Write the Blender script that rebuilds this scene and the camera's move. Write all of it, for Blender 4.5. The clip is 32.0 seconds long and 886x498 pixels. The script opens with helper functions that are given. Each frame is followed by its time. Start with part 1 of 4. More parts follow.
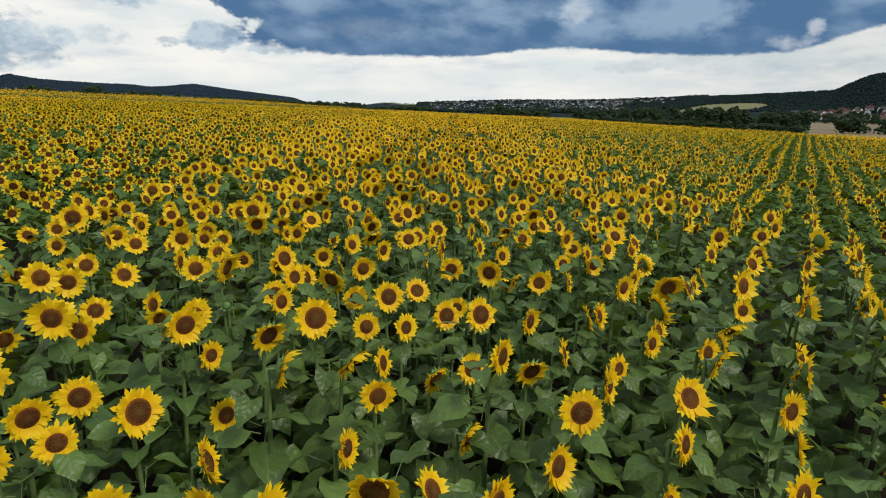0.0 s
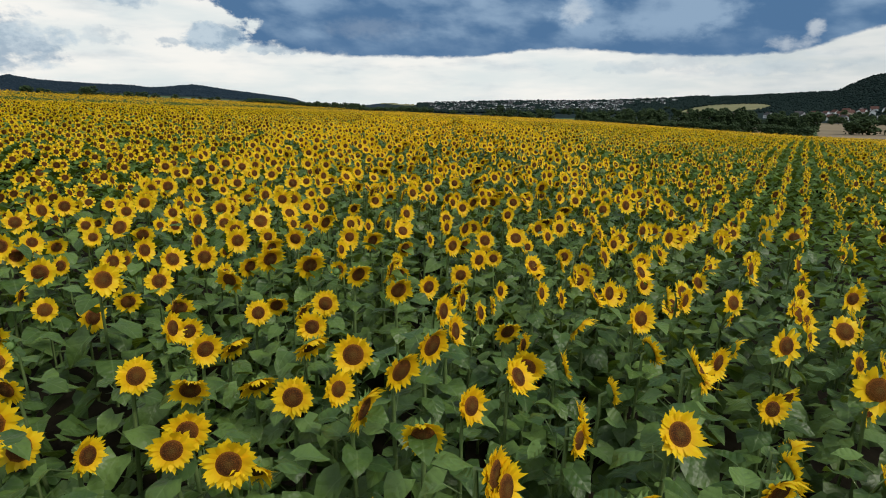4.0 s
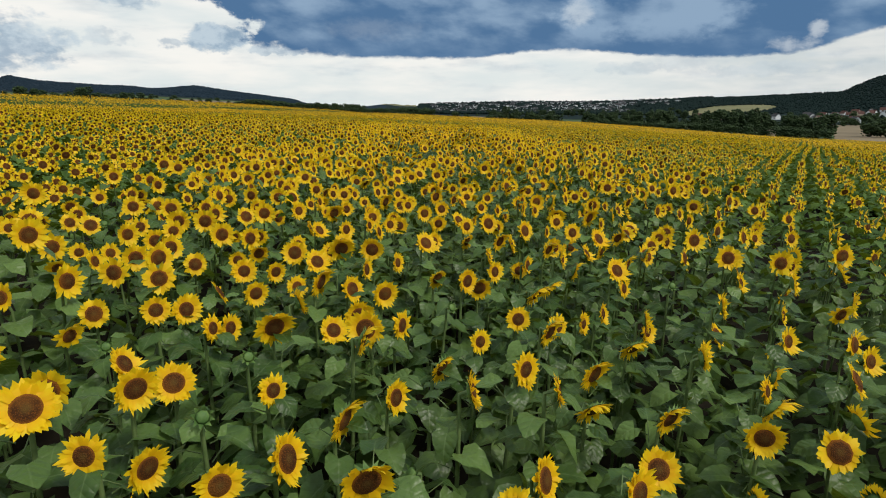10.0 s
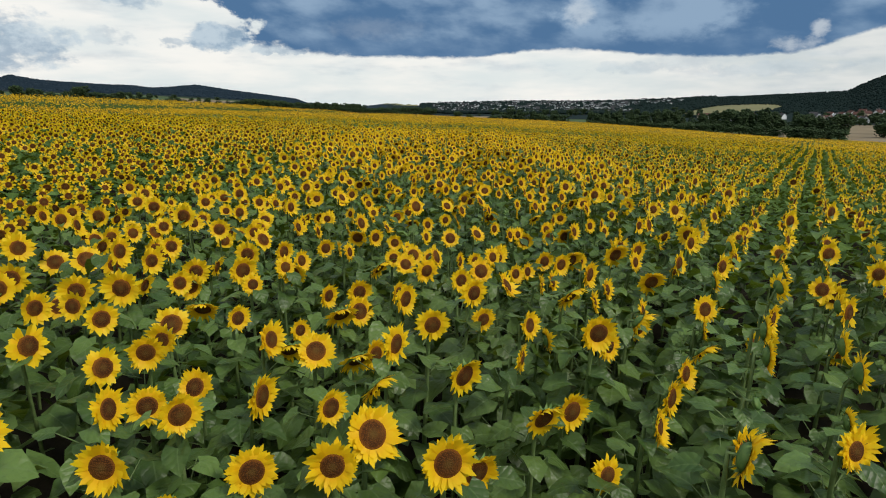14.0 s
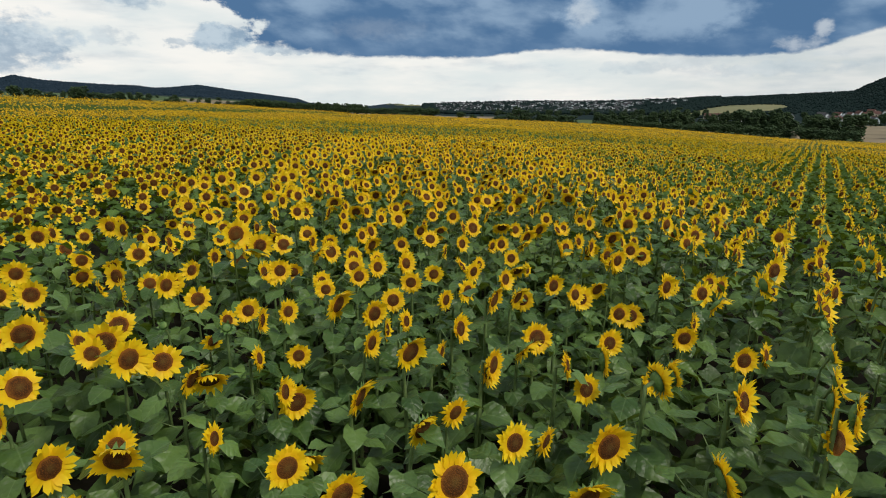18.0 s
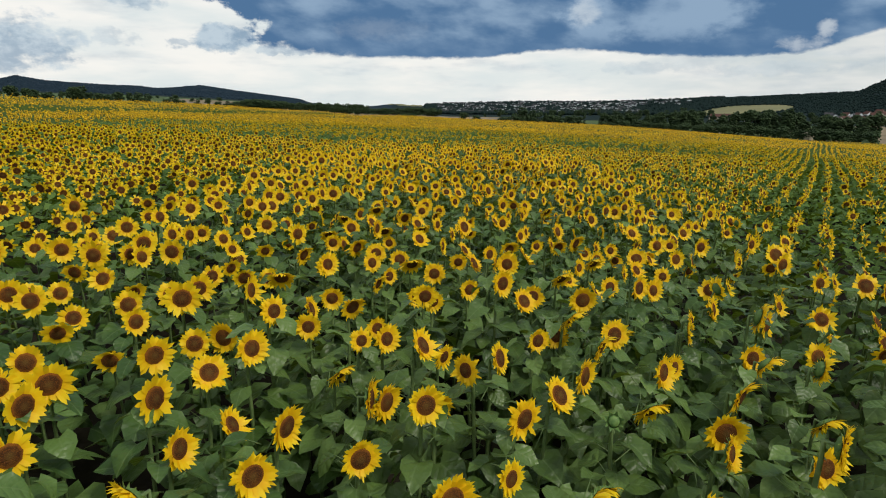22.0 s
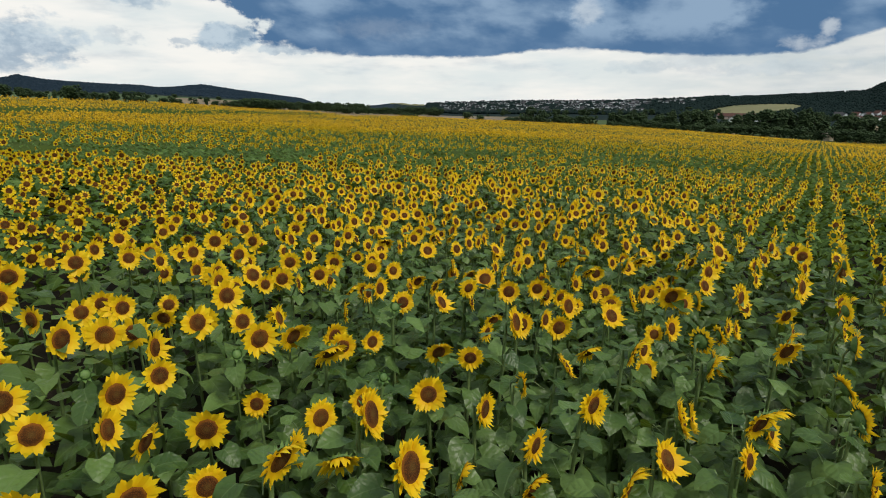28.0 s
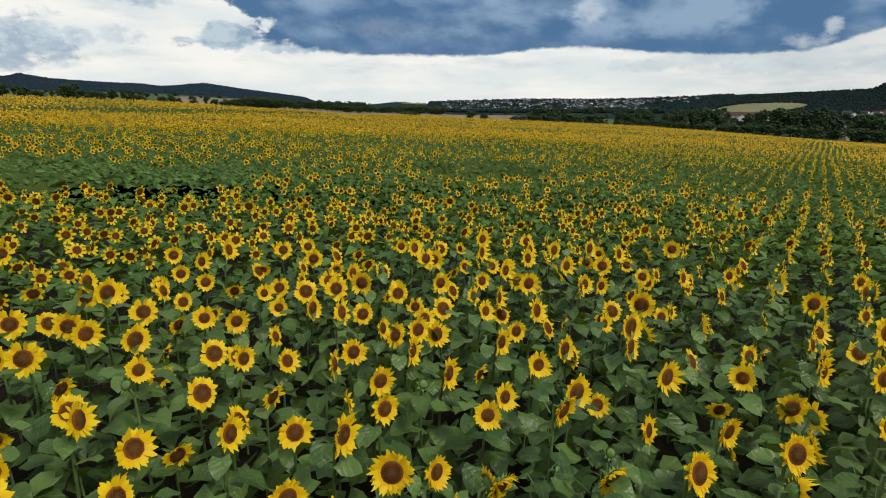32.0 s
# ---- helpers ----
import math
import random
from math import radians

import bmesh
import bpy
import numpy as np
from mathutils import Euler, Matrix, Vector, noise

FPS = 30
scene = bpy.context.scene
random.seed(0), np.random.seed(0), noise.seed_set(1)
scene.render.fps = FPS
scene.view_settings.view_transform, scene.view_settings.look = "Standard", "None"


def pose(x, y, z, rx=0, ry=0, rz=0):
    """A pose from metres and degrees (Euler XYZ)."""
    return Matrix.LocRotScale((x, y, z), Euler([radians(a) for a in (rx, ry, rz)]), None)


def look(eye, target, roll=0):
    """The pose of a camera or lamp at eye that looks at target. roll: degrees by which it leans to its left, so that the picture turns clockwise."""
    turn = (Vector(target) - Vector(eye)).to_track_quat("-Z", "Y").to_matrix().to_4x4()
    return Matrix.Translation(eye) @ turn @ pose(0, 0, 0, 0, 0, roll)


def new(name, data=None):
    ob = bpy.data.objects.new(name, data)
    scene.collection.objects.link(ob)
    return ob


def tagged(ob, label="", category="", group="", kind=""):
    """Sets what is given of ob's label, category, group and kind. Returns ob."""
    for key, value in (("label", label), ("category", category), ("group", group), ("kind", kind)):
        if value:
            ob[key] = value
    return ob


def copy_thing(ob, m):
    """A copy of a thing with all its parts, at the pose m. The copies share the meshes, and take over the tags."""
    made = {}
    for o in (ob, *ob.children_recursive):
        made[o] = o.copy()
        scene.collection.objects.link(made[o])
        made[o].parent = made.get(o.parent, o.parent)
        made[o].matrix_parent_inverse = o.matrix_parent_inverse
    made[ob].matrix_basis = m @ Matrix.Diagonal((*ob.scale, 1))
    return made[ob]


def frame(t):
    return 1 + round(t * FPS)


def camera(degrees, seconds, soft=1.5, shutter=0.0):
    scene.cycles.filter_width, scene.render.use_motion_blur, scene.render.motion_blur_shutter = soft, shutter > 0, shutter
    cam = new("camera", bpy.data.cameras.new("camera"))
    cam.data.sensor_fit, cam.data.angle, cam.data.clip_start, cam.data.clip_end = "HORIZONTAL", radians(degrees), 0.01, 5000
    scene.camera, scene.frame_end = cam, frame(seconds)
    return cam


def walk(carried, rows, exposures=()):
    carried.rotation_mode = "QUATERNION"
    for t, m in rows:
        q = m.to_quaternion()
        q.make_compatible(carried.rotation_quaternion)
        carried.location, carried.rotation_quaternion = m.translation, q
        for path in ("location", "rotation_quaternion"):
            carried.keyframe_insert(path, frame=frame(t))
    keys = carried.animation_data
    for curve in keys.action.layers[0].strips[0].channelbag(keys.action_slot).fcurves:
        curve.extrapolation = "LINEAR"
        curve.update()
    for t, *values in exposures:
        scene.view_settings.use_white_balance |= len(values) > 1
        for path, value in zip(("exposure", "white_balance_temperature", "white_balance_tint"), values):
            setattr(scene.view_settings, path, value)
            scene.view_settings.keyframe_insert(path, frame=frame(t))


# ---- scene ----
# camera: a small drone flying level and nearly straight over a sunflower field, about 1.6 m above the heads
cam = camera(75.3, 32.0, 1.05)
PATH = [
    # seconds, x, y, z, pitch below level, yaw
    (0.0, 0.00, 0.00, 3.28, 14.10, 0.00),
    (1.5, -0.03, 3.08, 3.32, 14.09, 0.00),
    (3.5, -0.06, 7.18, 3.40, 14.07, 0.00),
    (5.5, -0.10, 11.28, 3.46, 13.96, 0.00),
    (8.0, -0.17, 16.40, 3.52, 13.96, 0.07),
    (10.0, -0.23, 20.50, 3.58, 13.96, 0.16),
    (12.0, -0.30, 24.60, 3.65, 13.97, 0.20),
    (14.5, -0.39, 29.73, 3.75, 14.02, 0.34),
    (16.5, -0.46, 33.83, 3.81, 14.03, 0.46),
    (18.0, -0.51, 36.90, 3.82, 14.00, 0.56),
    (20.0, -0.60, 41.00, 3.82, 13.97, 0.69),
    (22.0, -0.70, 45.10, 3.83, 13.97, 0.77),
    (24.0, -0.81, 49.20, 3.84, 13.99, 0.83),
    (25.5, -0.91, 52.28, 3.86, 14.03, 0.87),
    (27.5, -1.03, 56.38, 3.88, 14.04, 0.93),
    (29.0, -1.13, 59.45, 3.88, 14.07, 1.02),
    (30.5, -1.26, 62.53, 3.85, 14.11, 1.10),
    (32.0, -1.40, 65.60, 3.79, 14.17, 1.18),
]
walk(cam, [(t, pose(x, y, z, 90 - p, 0, w)) for t, x, y, z, p, w in PATH])

# ---- light: bright overcast with a dark cloud bank ahead ----
SUN_AZ, SUN_EL = radians(122), radians(52)
world = bpy.data.worlds.new("world")
scene.world = world
world.use_nodes = True


class Nodes:
    """Small helper to wire shader nodes."""

    def __init__(self, tree):
        self.tree = tree
        tree.nodes.clear()

    def add(self, kind, out=0, **sockets):
        n = self.tree.nodes.new(kind)
        for k, v in sockets.items():
            key = int(k[1:]) if k[0] == "i" and k[1:].isdigit() else k.replace("_", " ")
            self.put(n.inputs[key], v)
        return n.outputs[out]

    def put(self, socket, v):
        if isinstance(v, bpy.types.NodeSocket):
            self.tree.links.new(v, socket)
        elif isinstance(v, tuple) and len(v) == 3 and socket.type == "RGBA":
            socket.default_value = (*v, 1)
        else:
            socket.default_value = v

    def math(self, op, a, b=0.0, c=0.0):
        n = self.tree.nodes.new("ShaderNodeMath")
        n.operation = op
        for s, v in zip(n.inputs, (a, b, c)):
            self.put(s, v)
        return n.outputs[0]

    def mix(self, f, a, b):
        n = self.tree.nodes.new("ShaderNodeMix")
        n.data_type = "RGBA"
        for s, v in ((n.inputs[0], f), (n.inputs[6], a), (n.inputs[7], b)):
            self.put(s, v)
        return n.outputs[2]

    def step(self, x, lo, hi, a=0.0, b=1.0):
        n = self.tree.nodes.new("ShaderNodeMapRange")
        n.interpolation_type = "SMOOTHSTEP"
        for s, v in zip(n.inputs, (x, lo, hi, a, b)):
            self.put(s, v)
        return n.outputs[0]

    def noise(self, vec, scale, detail=4.0, rough=0.55):
        n = self.tree.nodes.new("ShaderNodeTexNoise")
        self.put(n.inputs["Vector"], vec)
        n.inputs["Scale"].default_value = scale
        n.inputs["Detail"].default_value = detail
        n.inputs["Roughness"].default_value = rough
        return n.outputs[0]

    def vec(self, x, y, z=0.0):
        n = self.tree.nodes.new("ShaderNodeCombineXYZ")
        for s, v in zip(n.inputs, (x, y, z)):
            self.put(s, v)
        return n.outputs[0]


w = Nodes(world.node_tree)
sky = world.node_tree.nodes.new("ShaderNodeTexSky")
sky.sky_type, sky.sun_disc, sky.sun_elevation, sky.sun_rotation = "NISHITA", False, SUN_EL, SUN_AZ
coord = world.node_tree.nodes.new("ShaderNodeTexCoord").outputs["Generated"]
split = world.node_tree.nodes.new("ShaderNodeSeparateXYZ")
world.node_tree.links.new(coord, split.inputs[0])
az = w.math("MULTIPLY", w.math("ARCTAN2", split.outputs[0], split.outputs[1]), 57.3)
el = w.math("MULTIPLY", w.math("ARCSINE", split.outputs[2]), 57.3)
az10, el10 = w.math("MULTIPLY", az, 0.1), w.math("MULTIPLY", el, 0.1)
big = w.noise(w.vec(az10, w.math("MULTIPLY", el10, 2.0), 0.4), 1.3, 3)
fine = w.noise(w.vec(az10, w.math("MULTIPLY", el10, 1.5), 7.3), 4.0, 6, 0.62)
curl = w.noise(w.vec(az10, el10, 2.2), 9.0, 7, 0.66)
calm = w.math("ADD", w.math("SUBTRACT", big, 0.5), w.math("MULTIPLY", w.math("SUBTRACT", fine, 0.5), 0.45))


def cloud(a0, e0, wa, we, ragged, soft):
    """A loose cloud round a bearing and a height in degrees."""
    da = w.math("MULTIPLY", w.math("SUBTRACT", az, a0), 1 / wa)
    de = w.math("MULTIPLY", w.math("SUBTRACT", el, e0), 1 / we)
    r = w.math("SUBTRACT", 1.0, w.math("ADD", w.math("MULTIPLY", da, da), w.math("MULTIPLY", de, de)))
    return w.step(w.math("ADD", r, w.math("MULTIPLY", edge, ragged * 2.4)), -soft, soft)


# rounded billows that shape the edges of the clouds
billow = w.math("SUBTRACT", w.noise(w.vec(az10, w.math("MULTIPLY", el10, 1.4), 4.6), 6.0, 5, 0.58), 0.5)
wisp = w.math("SUBTRACT", w.noise(w.vec(az10, w.math("MULTIPLY", el10, 1.8), 8.8), 11.0, 4, 0.55), 0.5)
edge = w.math("ADD", billow, w.math("MULTIPLY", wisp, 0.5))
# the dark bank: nearly flat base, billowing west end, torn east end
lift = w.math("ADD", w.step(az, 2.0, 9.0, 0.0, 0.55), w.math("ADD", w.step(az, 11.0, 23.0, 0.0, -0.85), w.step(az, 29.5, 37.0, 0.0, 1.7)))
under = w.math("SUBTRACT", el, lift)
base = w.step(w.math("ADD", under, w.math("ADD", w.math("MULTIPLY", calm, 0.5), w.math("MULTIPLY", wisp, 0.45))), 4.33, 4.68)
flare = w.math("MULTIPLY", w.math("MAXIMUM", w.math("SUBTRACT", el, 6.8), 0.0), 1.6)
west = w.step(w.math("ADD", w.math("ADD", az, flare), w.math("MULTIPLY", edge, 7.0)), -18.2, -16.4)
shoulder = w.step(w.math("ADD", w.math("ADD", el, w.math("MULTIPLY", w.math("ADD", az, 12.0), 0.16)), w.math("MULTIPLY", edge, 1.6)), 4.3, 5.2)
rag = w.math("ADD", w.math("SUBTRACT", az, w.math("MULTIPLY", w.math("SUBTRACT", el, 4.5), 1.7)), w.math("MULTIPLY", edge, 8.0))
east = w.step(rag, 36.0, 39.0, 1.0, 0.15)
high = w.step(el, 14.0, 32.0, 1.0, 0.35)
bank = w.math("MULTIPLY", w.math("MULTIPLY", w.math("MULTIPLY", base, shoulder), west), w.math("MULTIPLY", east, high))
# loose grey patches: some ahead to the west, others scattered beyond the view
scatter = w.noise(w.vec(az10, w.math("MULTIPLY", el10, 2.6), 3.1), 1.5, 5, 0.6)
patches = w.math("MULTIPLY", w.step(scatter, 0.56, 0.70), w.step(el, 8.5, 13.0))
for a0, e0, wa, we, ragged, soft, share in ((-20.4, 5.9, 2.4, 1.1, 1.7, 0.65, 1.0), (-36.2, 4.9, 4.2, 1.8, 1.6, 0.7, 0.85), (-38.0, 3.3, 3.0, 0.9, 1.6, 0.7, 0.8), (-27.3, 8.5, 2.0, 0.6, 1.8, 0.8, 0.8),
                                            (-24.6, 5.2, 0.9, 0.4, 2.8, 0.6, 0.55), (-28.5, 5.6, 1.8, 0.6, 3.0, 0.9, 0.4), (-15.5, 4.9, 2.2, 0.45, 2.6, 0.6, 0.7), (19.0, 3.4, 4.5, 0.55, 2.6, 0.9, 0.3), (27.0, 3.0, 6.0, 0.5, 2.6, 0.9, 0.3)):
    patches = w.math("MAXIMUM", patches, w.math("MULTIPLY", cloud(a0, e0, wa, we, ragged, soft), share))
veils = w.math("MULTIPLY", w.step(w.noise(w.vec(w.math("MULTIPLY", az10, 0.7), w.math("MULTIPLY", el10, 3.0), 9.1), 2.2, 4, 0.5), 0.48, 0.72), w.step(el, 0.5, 3.2, 0.12, 0.34))
patches = w.math("MAXIMUM", patches, veils)
streak = w.noise(w.vec(w.math("MULTIPLY", az10, 0.6), w.math("MULTIPLY", el10, 2.6), 1.7), 1.6, 4)
white = w.mix(w.step(streak, 0.3, 0.72), (0.74, 0.80, 0.80), (0.95, 0.93, 0.88))
white = w.mix(w.step(az, 8.0, 36.0, 0.0, 0.75), white, w.mix(w.step(streak, 0.35, 0.65), (0.52, 0.58, 0.60), (0.72, 0.74, 0.73)))
scaled = world.node_tree.nodes.new("ShaderNodeVectorMath")
scaled.operation = "SCALE"
world.node_tree.links.new(sky.outputs[0], scaled.inputs[0])
scaled.inputs["Scale"].default_value = 0.12
veil = w.mix(w.step(el, 4.0, 30.0, 0.97, 0.80), scaled.outputs[0], white)
grey = w.mix(w.step(w.math("ADD", fine, w.math("MULTIPLY", billow, 0.5)), 0.38, 0.64), (0.23, 0.35, 0.48), (0.49, 0.60, 0.69))
with_patches = w.mix(w.math("MULTIPLY", patches, 0.92), veil, grey)
inner = w.noise(w.vec(w.math("ADD", w.math("MULTIPLY", az10, 0.9), w.math("MULTIPLY", el10, 0.4)), w.math("MULTIPLY", el10, 1.9), 5.2), 1.9, 5, 0.5)
glow = w.math("MULTIPLY", cloud(19.0, 8.2, 7.0, 2.4, 1.6, 0.9), 0.14)
light = w.math("MULTIPLY", w.step(w.math("ADD", inner, glow), 0.40, 0.72), w.step(el, 4.4, 7.0, 0.35, 1.0))
dark = w.mix(light, (0.082, 0.175, 0.325), (0.27, 0.39, 0.54))
puff = w.math("MAXIMUM", w.math("MULTIPLY", cloud(12.3, 8.2, 1.0, 0.8, 2.4, 1.8), 0.65), w.math("MAXIMUM", w.math("MULTIPLY", cloud(30.0, 5.05, 1.4, 0.45, 3.0, 1.7), 0.7), w.math("MAXIMUM", w.math("MULTIPLY", cloud(31.4, 5.9, 0.6, 0.5, 3.0, 1.6), 0.8), w.math("MULTIPLY", cloud(-6.5, 6.9, 3.0, 0.7, 2.4, 2.4), 0.22))))
dark = w.mix(w.math("MULTIPLY", puff, 0.75), dark, (0.70, 0.75, 0.78))
clouds = w.mix(bank, with_patches, dark)
bg = w.add("ShaderNodeBackground", Color=clouds, Strength=1.0)
out = world.node_tree.nodes.new("ShaderNodeOutputWorld")
world.node_tree.links.new(bg, out.inputs[0])

sun = new("sun", bpy.data.lights.new("sun", "SUN"))
sun.data.energy, sun.data.angle, sun.data.color = 2.5, radians(16), (1.0, 0.94, 0.84)
sun.matrix_world = look((math.sin(SUN_AZ) * math.cos(SUN_EL) * 100, math.cos(SUN_AZ) * math.cos(SUN_EL) * 100, math.sin(SUN_EL) * 100), (0, 0, 0))

# ---- the lie of the land ----
ROW = radians(32.1)
DX, DY = math.sin(ROW), math.cos(ROW)
RIDGE_Y = [-400, 0, 11, 20, 30, 36, 44, 52, 59, 70, 78, 86, 95, 110, 217, 330]
RIDGE_Z = [-5.0, 0.02, 0.2, 0.4, 0.56, 0.61, 0.59, 0.50, 0.40, 0.25, 0.12, -0.02, -0.12, -0.26, -1.10, -2.0]
SHELF_AZ = [-180, -60, -37, -20, -10, 0, 15, 30, 45, 180]
SHELF_Z = [-4, 4, 1.8, -3.8, -6.0, -6.6, -9.3, -12.8, -14, -6]
# skyline of the hills: bearing in degrees, height in degrees above level, distance
SKY_AZ = [-70, -45, -37.6, -36.5, -36.0, -35.4, -34.1, -32.5, -30.3, -27.5, -26.3, -24.9, -23.6, -22.6, -21.7, -20, -17.6, -14.1, -13.1, -8.2, -5.7, -4.7, -2.8, -2.5, 2, 6.8, 13.7, 20.4, 23.9, 27.7, 30.7, 33.3, 34.5, 35.4, 36.4, 38.5, 42, 55, 75]
SKY_EL = [2.0, 1.9, 1.98, 2.12, 2.35, 2.2, 1.98, 1.87, 1.73, 1.66, 1.49, 1.54, 1.71, 1.77, 1.65, 1.38, 1.07, 0.6, 0.2, -0.1, 0.19, 0.19, 0.03, 0.2, 0.3, 0.38, 0.36, 0.56, 0.76, 0.94, 1.03, 1.1, 1.75, 2.17, 2.4, 2.85, 3.3, 3.0, 2.0]
SKY_D = np.interp(SKY_AZ, (-20, -13, -8, -2.8, -2.5, 14, 25, 37, 42), (4200, 3600, 3000, 2800, 2300, 2150, 1950, 1700, 1500))
EYE = 3.3


def sstep(x, lo, hi):
    t = np.clip((np.asarray(x, float) - lo) / (hi - lo), 0, 1)
    return t * t * (3 - 2 * t)


def smooth_interp(x, xs, zs, r):
    return sum(np.interp(np.asarray(x, float) + d * r, xs, zs) for d in (-1, -0.5, 0, 0.5, 1)) / 5


def field_z(x, y):
    """Ground height in and near the field."""
    side = -0.046 * np.clip(x, -130, 260)
    c = past_track(x, y)
    bank = (0.45 * sstep(c, 0.2, 2.5) + 0.0225 * np.clip(c, 0, 32) * (0.35 + 0.65 * sstep(y, 75, 112))) * (1 - sstep(y, 160, 200))
    swell = bank + 0.05 * np.sin(x * 0.31 + y * 0.17) + 0.05 * np.sin(y * 0.23 - x * 0.12 + 1.0)
    return smooth_interp(y, RIDGE_Y, RIDGE_Z, 6.0) + side - 1.9 * sstep(x, 35, 115) + swell


def past_track(x, y):
    """Metres beyond the farm track that bounds the field on the west."""
    return -((x + 43) * 0.964 - (y - 116) * 0.266)


def far_edge(x):
    return 217 + 0.12 * x


def ground_z(x, y):
    x, y = np.asarray(x, float), np.asarray(y, float)
    r = np.hypot(x, y)
    a = np.degrees(np.arctan2(x, y))
    shelf = np.interp(a, SHELF_AZ, SHELF_Z)
    crest_d = np.interp(a, SKY_AZ, SKY_D)
    crest = EYE + crest_d * np.tan(np.radians(smooth_interp(a, SKY_AZ, SKY_EL, 0.15)))
    start = np.interp(a, (-40, -12, -2, 19, 24, 36), (1300, 1300, 1350, 1300, 820, 800))
    rise = np.clip((r - start) / np.maximum(crest_d - start, 1), 0, 1)
    rise = rise ** 1.1
    lower = EYE + 1300 * np.tan(np.radians(np.interp(a, (-60, -36, -27, -20, -13, -8, -2, 0, 18, 24), (1.1, 1.08, 0.93, 0.55, 0.1, -0.25, -0.5, -0.66, -0.66, -0.7))))
    shelf = shelf + (lower - shelf) * np.clip((r - 450) / 850, 0, 1) * (1 - sstep(a, 20, 24))
    land = shelf + (crest - shelf) * rise - np.clip(r - crest_d, 0, 4000) * 0.06
    k = sstep(r, 290, 400)
    near = field_z(np.clip(x, -200, 220), np.clip(y, -120, 300))
    return near * (1 - k) + land * k


# ---- materials ----
def material(name, rough=0.7, spec=0.3):
    m = bpy.data.materials.new(name)
    m.use_nodes = True
    n = Nodes(m.node_tree)
    b = m.node_tree.nodes.new("ShaderNodeBsdfPrincipled")
    o = m.node_tree.nodes.new("ShaderNodeOutputMaterial")
    m.node_tree.links.new(b.outputs[0], o.inputs[0])
    b.inputs["Roughness"].default_value = rough
    b.inputs["Specular IOR Level"].default_value = spec
    return m, n, b


def where(n):
    return n.tree.nodes.new("ShaderNodeNewGeometry").outputs["Position"]


def island(n):
    return n.tree.nodes.new("ShaderNodeNewGeometry").outputs["Random Per Island"]


def each(n):
    return n.tree.nodes.new("ShaderNodeObjectInfo").outputs["Random"]


def bump(n, b, height, strength, distance):
    k = n.tree.nodes.new("ShaderNodeBump")
    k.inputs["Strength"].default_value, k.inputs["Distance"].default_value = strength, distance
    n.put(k.inputs["Height"], height)
    n.put(b.inputs["Normal"], k.outputs[0])


def translucent(m, n, b, color, amount):
    t = n.tree.nodes.new("ShaderNodeBsdfTranslucent")
    n.put(t.inputs["Color"], color)
    mix = n.tree.nodes.new("ShaderNodeMixShader")
    mix.inputs[0].default_value = amount
    n.put(mix.inputs[1], b.outputs[0])
    n.put(mix.inputs[2], t.outputs[0])
    o = [k for k in n.tree.nodes if k.type == "OUTPUT_MATERIAL"][0]
    n.put(o.inputs[0], mix.outputs[0])


def grain_xy(n):
    a = n.tree.nodes.new("ShaderNodeAttribute")
    a.attribute_name = "grain"
    k = n.tree.nodes.new("ShaderNodeSeparateXYZ")
    n.put(k.inputs[0], a.outputs["Vector"])
    return k.outputs[0], k.outputs[1]


def leaf_material(name, rnd, rough, spec):
    m, n, b = material(name, rough, spec)
    r = rnd(n)
    r = n.math("MULTIPLY", r, r)
    p = where(n)
    c = n.mix(r, (0.028, 0.068, 0.012), (0.122, 0.208, 0.050))
    c = n.mix(n.step(n.noise(p, 7.0, 3, 0.5), 0.45, 0.75, 0.0, 0.45), c, (0.112, 0.192, 0.034))
    c = n.mix(n.step(n.noise(p, 55.0, 3), 0.55, 0.75, 0.0, 0.35), c, (0.026, 0.056, 0.011))
    c = n.mix(n.step(n.noise(p, 0.35, 2), 0.4, 0.7, 0.0, 0.30), c, (0.090, 0.130, 0.018))
    gx, gy = grain_xy(n)
    side = n.math("ABSOLUTE", gx)
    wave = n.math("ABSOLUTE", n.math("SINE", n.math("MULTIPLY", n.math("SUBTRACT", gy, n.math("MULTIPLY", side, 0.75)), 11.0)))
    vein = n.math("MAXIMUM", n.step(side, 0.008, 0.035, 1.0, 0.0), n.math("MULTIPLY", n.step(wave, 0.0, 0.16, 1.0, 0.0), 0.35))
    c = n.mix(n.math("MULTIPLY", vein, 0.38), c, (0.150, 0.220, 0.080))
    n.put(b.inputs["Base Color"], c)
    bump(n, b, n.math("ADD", n.noise(p, 15.0, 2), n.math("MULTIPLY", wave, 0.14)), 0.7, 0.022)
    translucent(m, n, b, (0.17, 0.24, 0.015), 0.18)
    return m


def petal_material(name, rnd):
    m, n, b = material(name, 0.55, 0.25)
    r = rnd(n)
    c = n.mix(r, (0.83, 0.54, 0.006), (0.85, 0.63, 0.010))
    c = n.mix(n.step(n.noise(where(n), 35.0, 3), 0.45, 0.8, 0.0, 0.4), c, (0.80, 0.44, 0.004))
    c = n.mix(n.step(grain_xy(n)[0], 0.0, 0.6, 0.5, 0.0), c, (0.78, 0.37, 0.004))
    n.put(b.inputs["Base Color"], c)
    translucent(m, n, b, (0.90, 0.66, 0.02), 0.3)
    return m


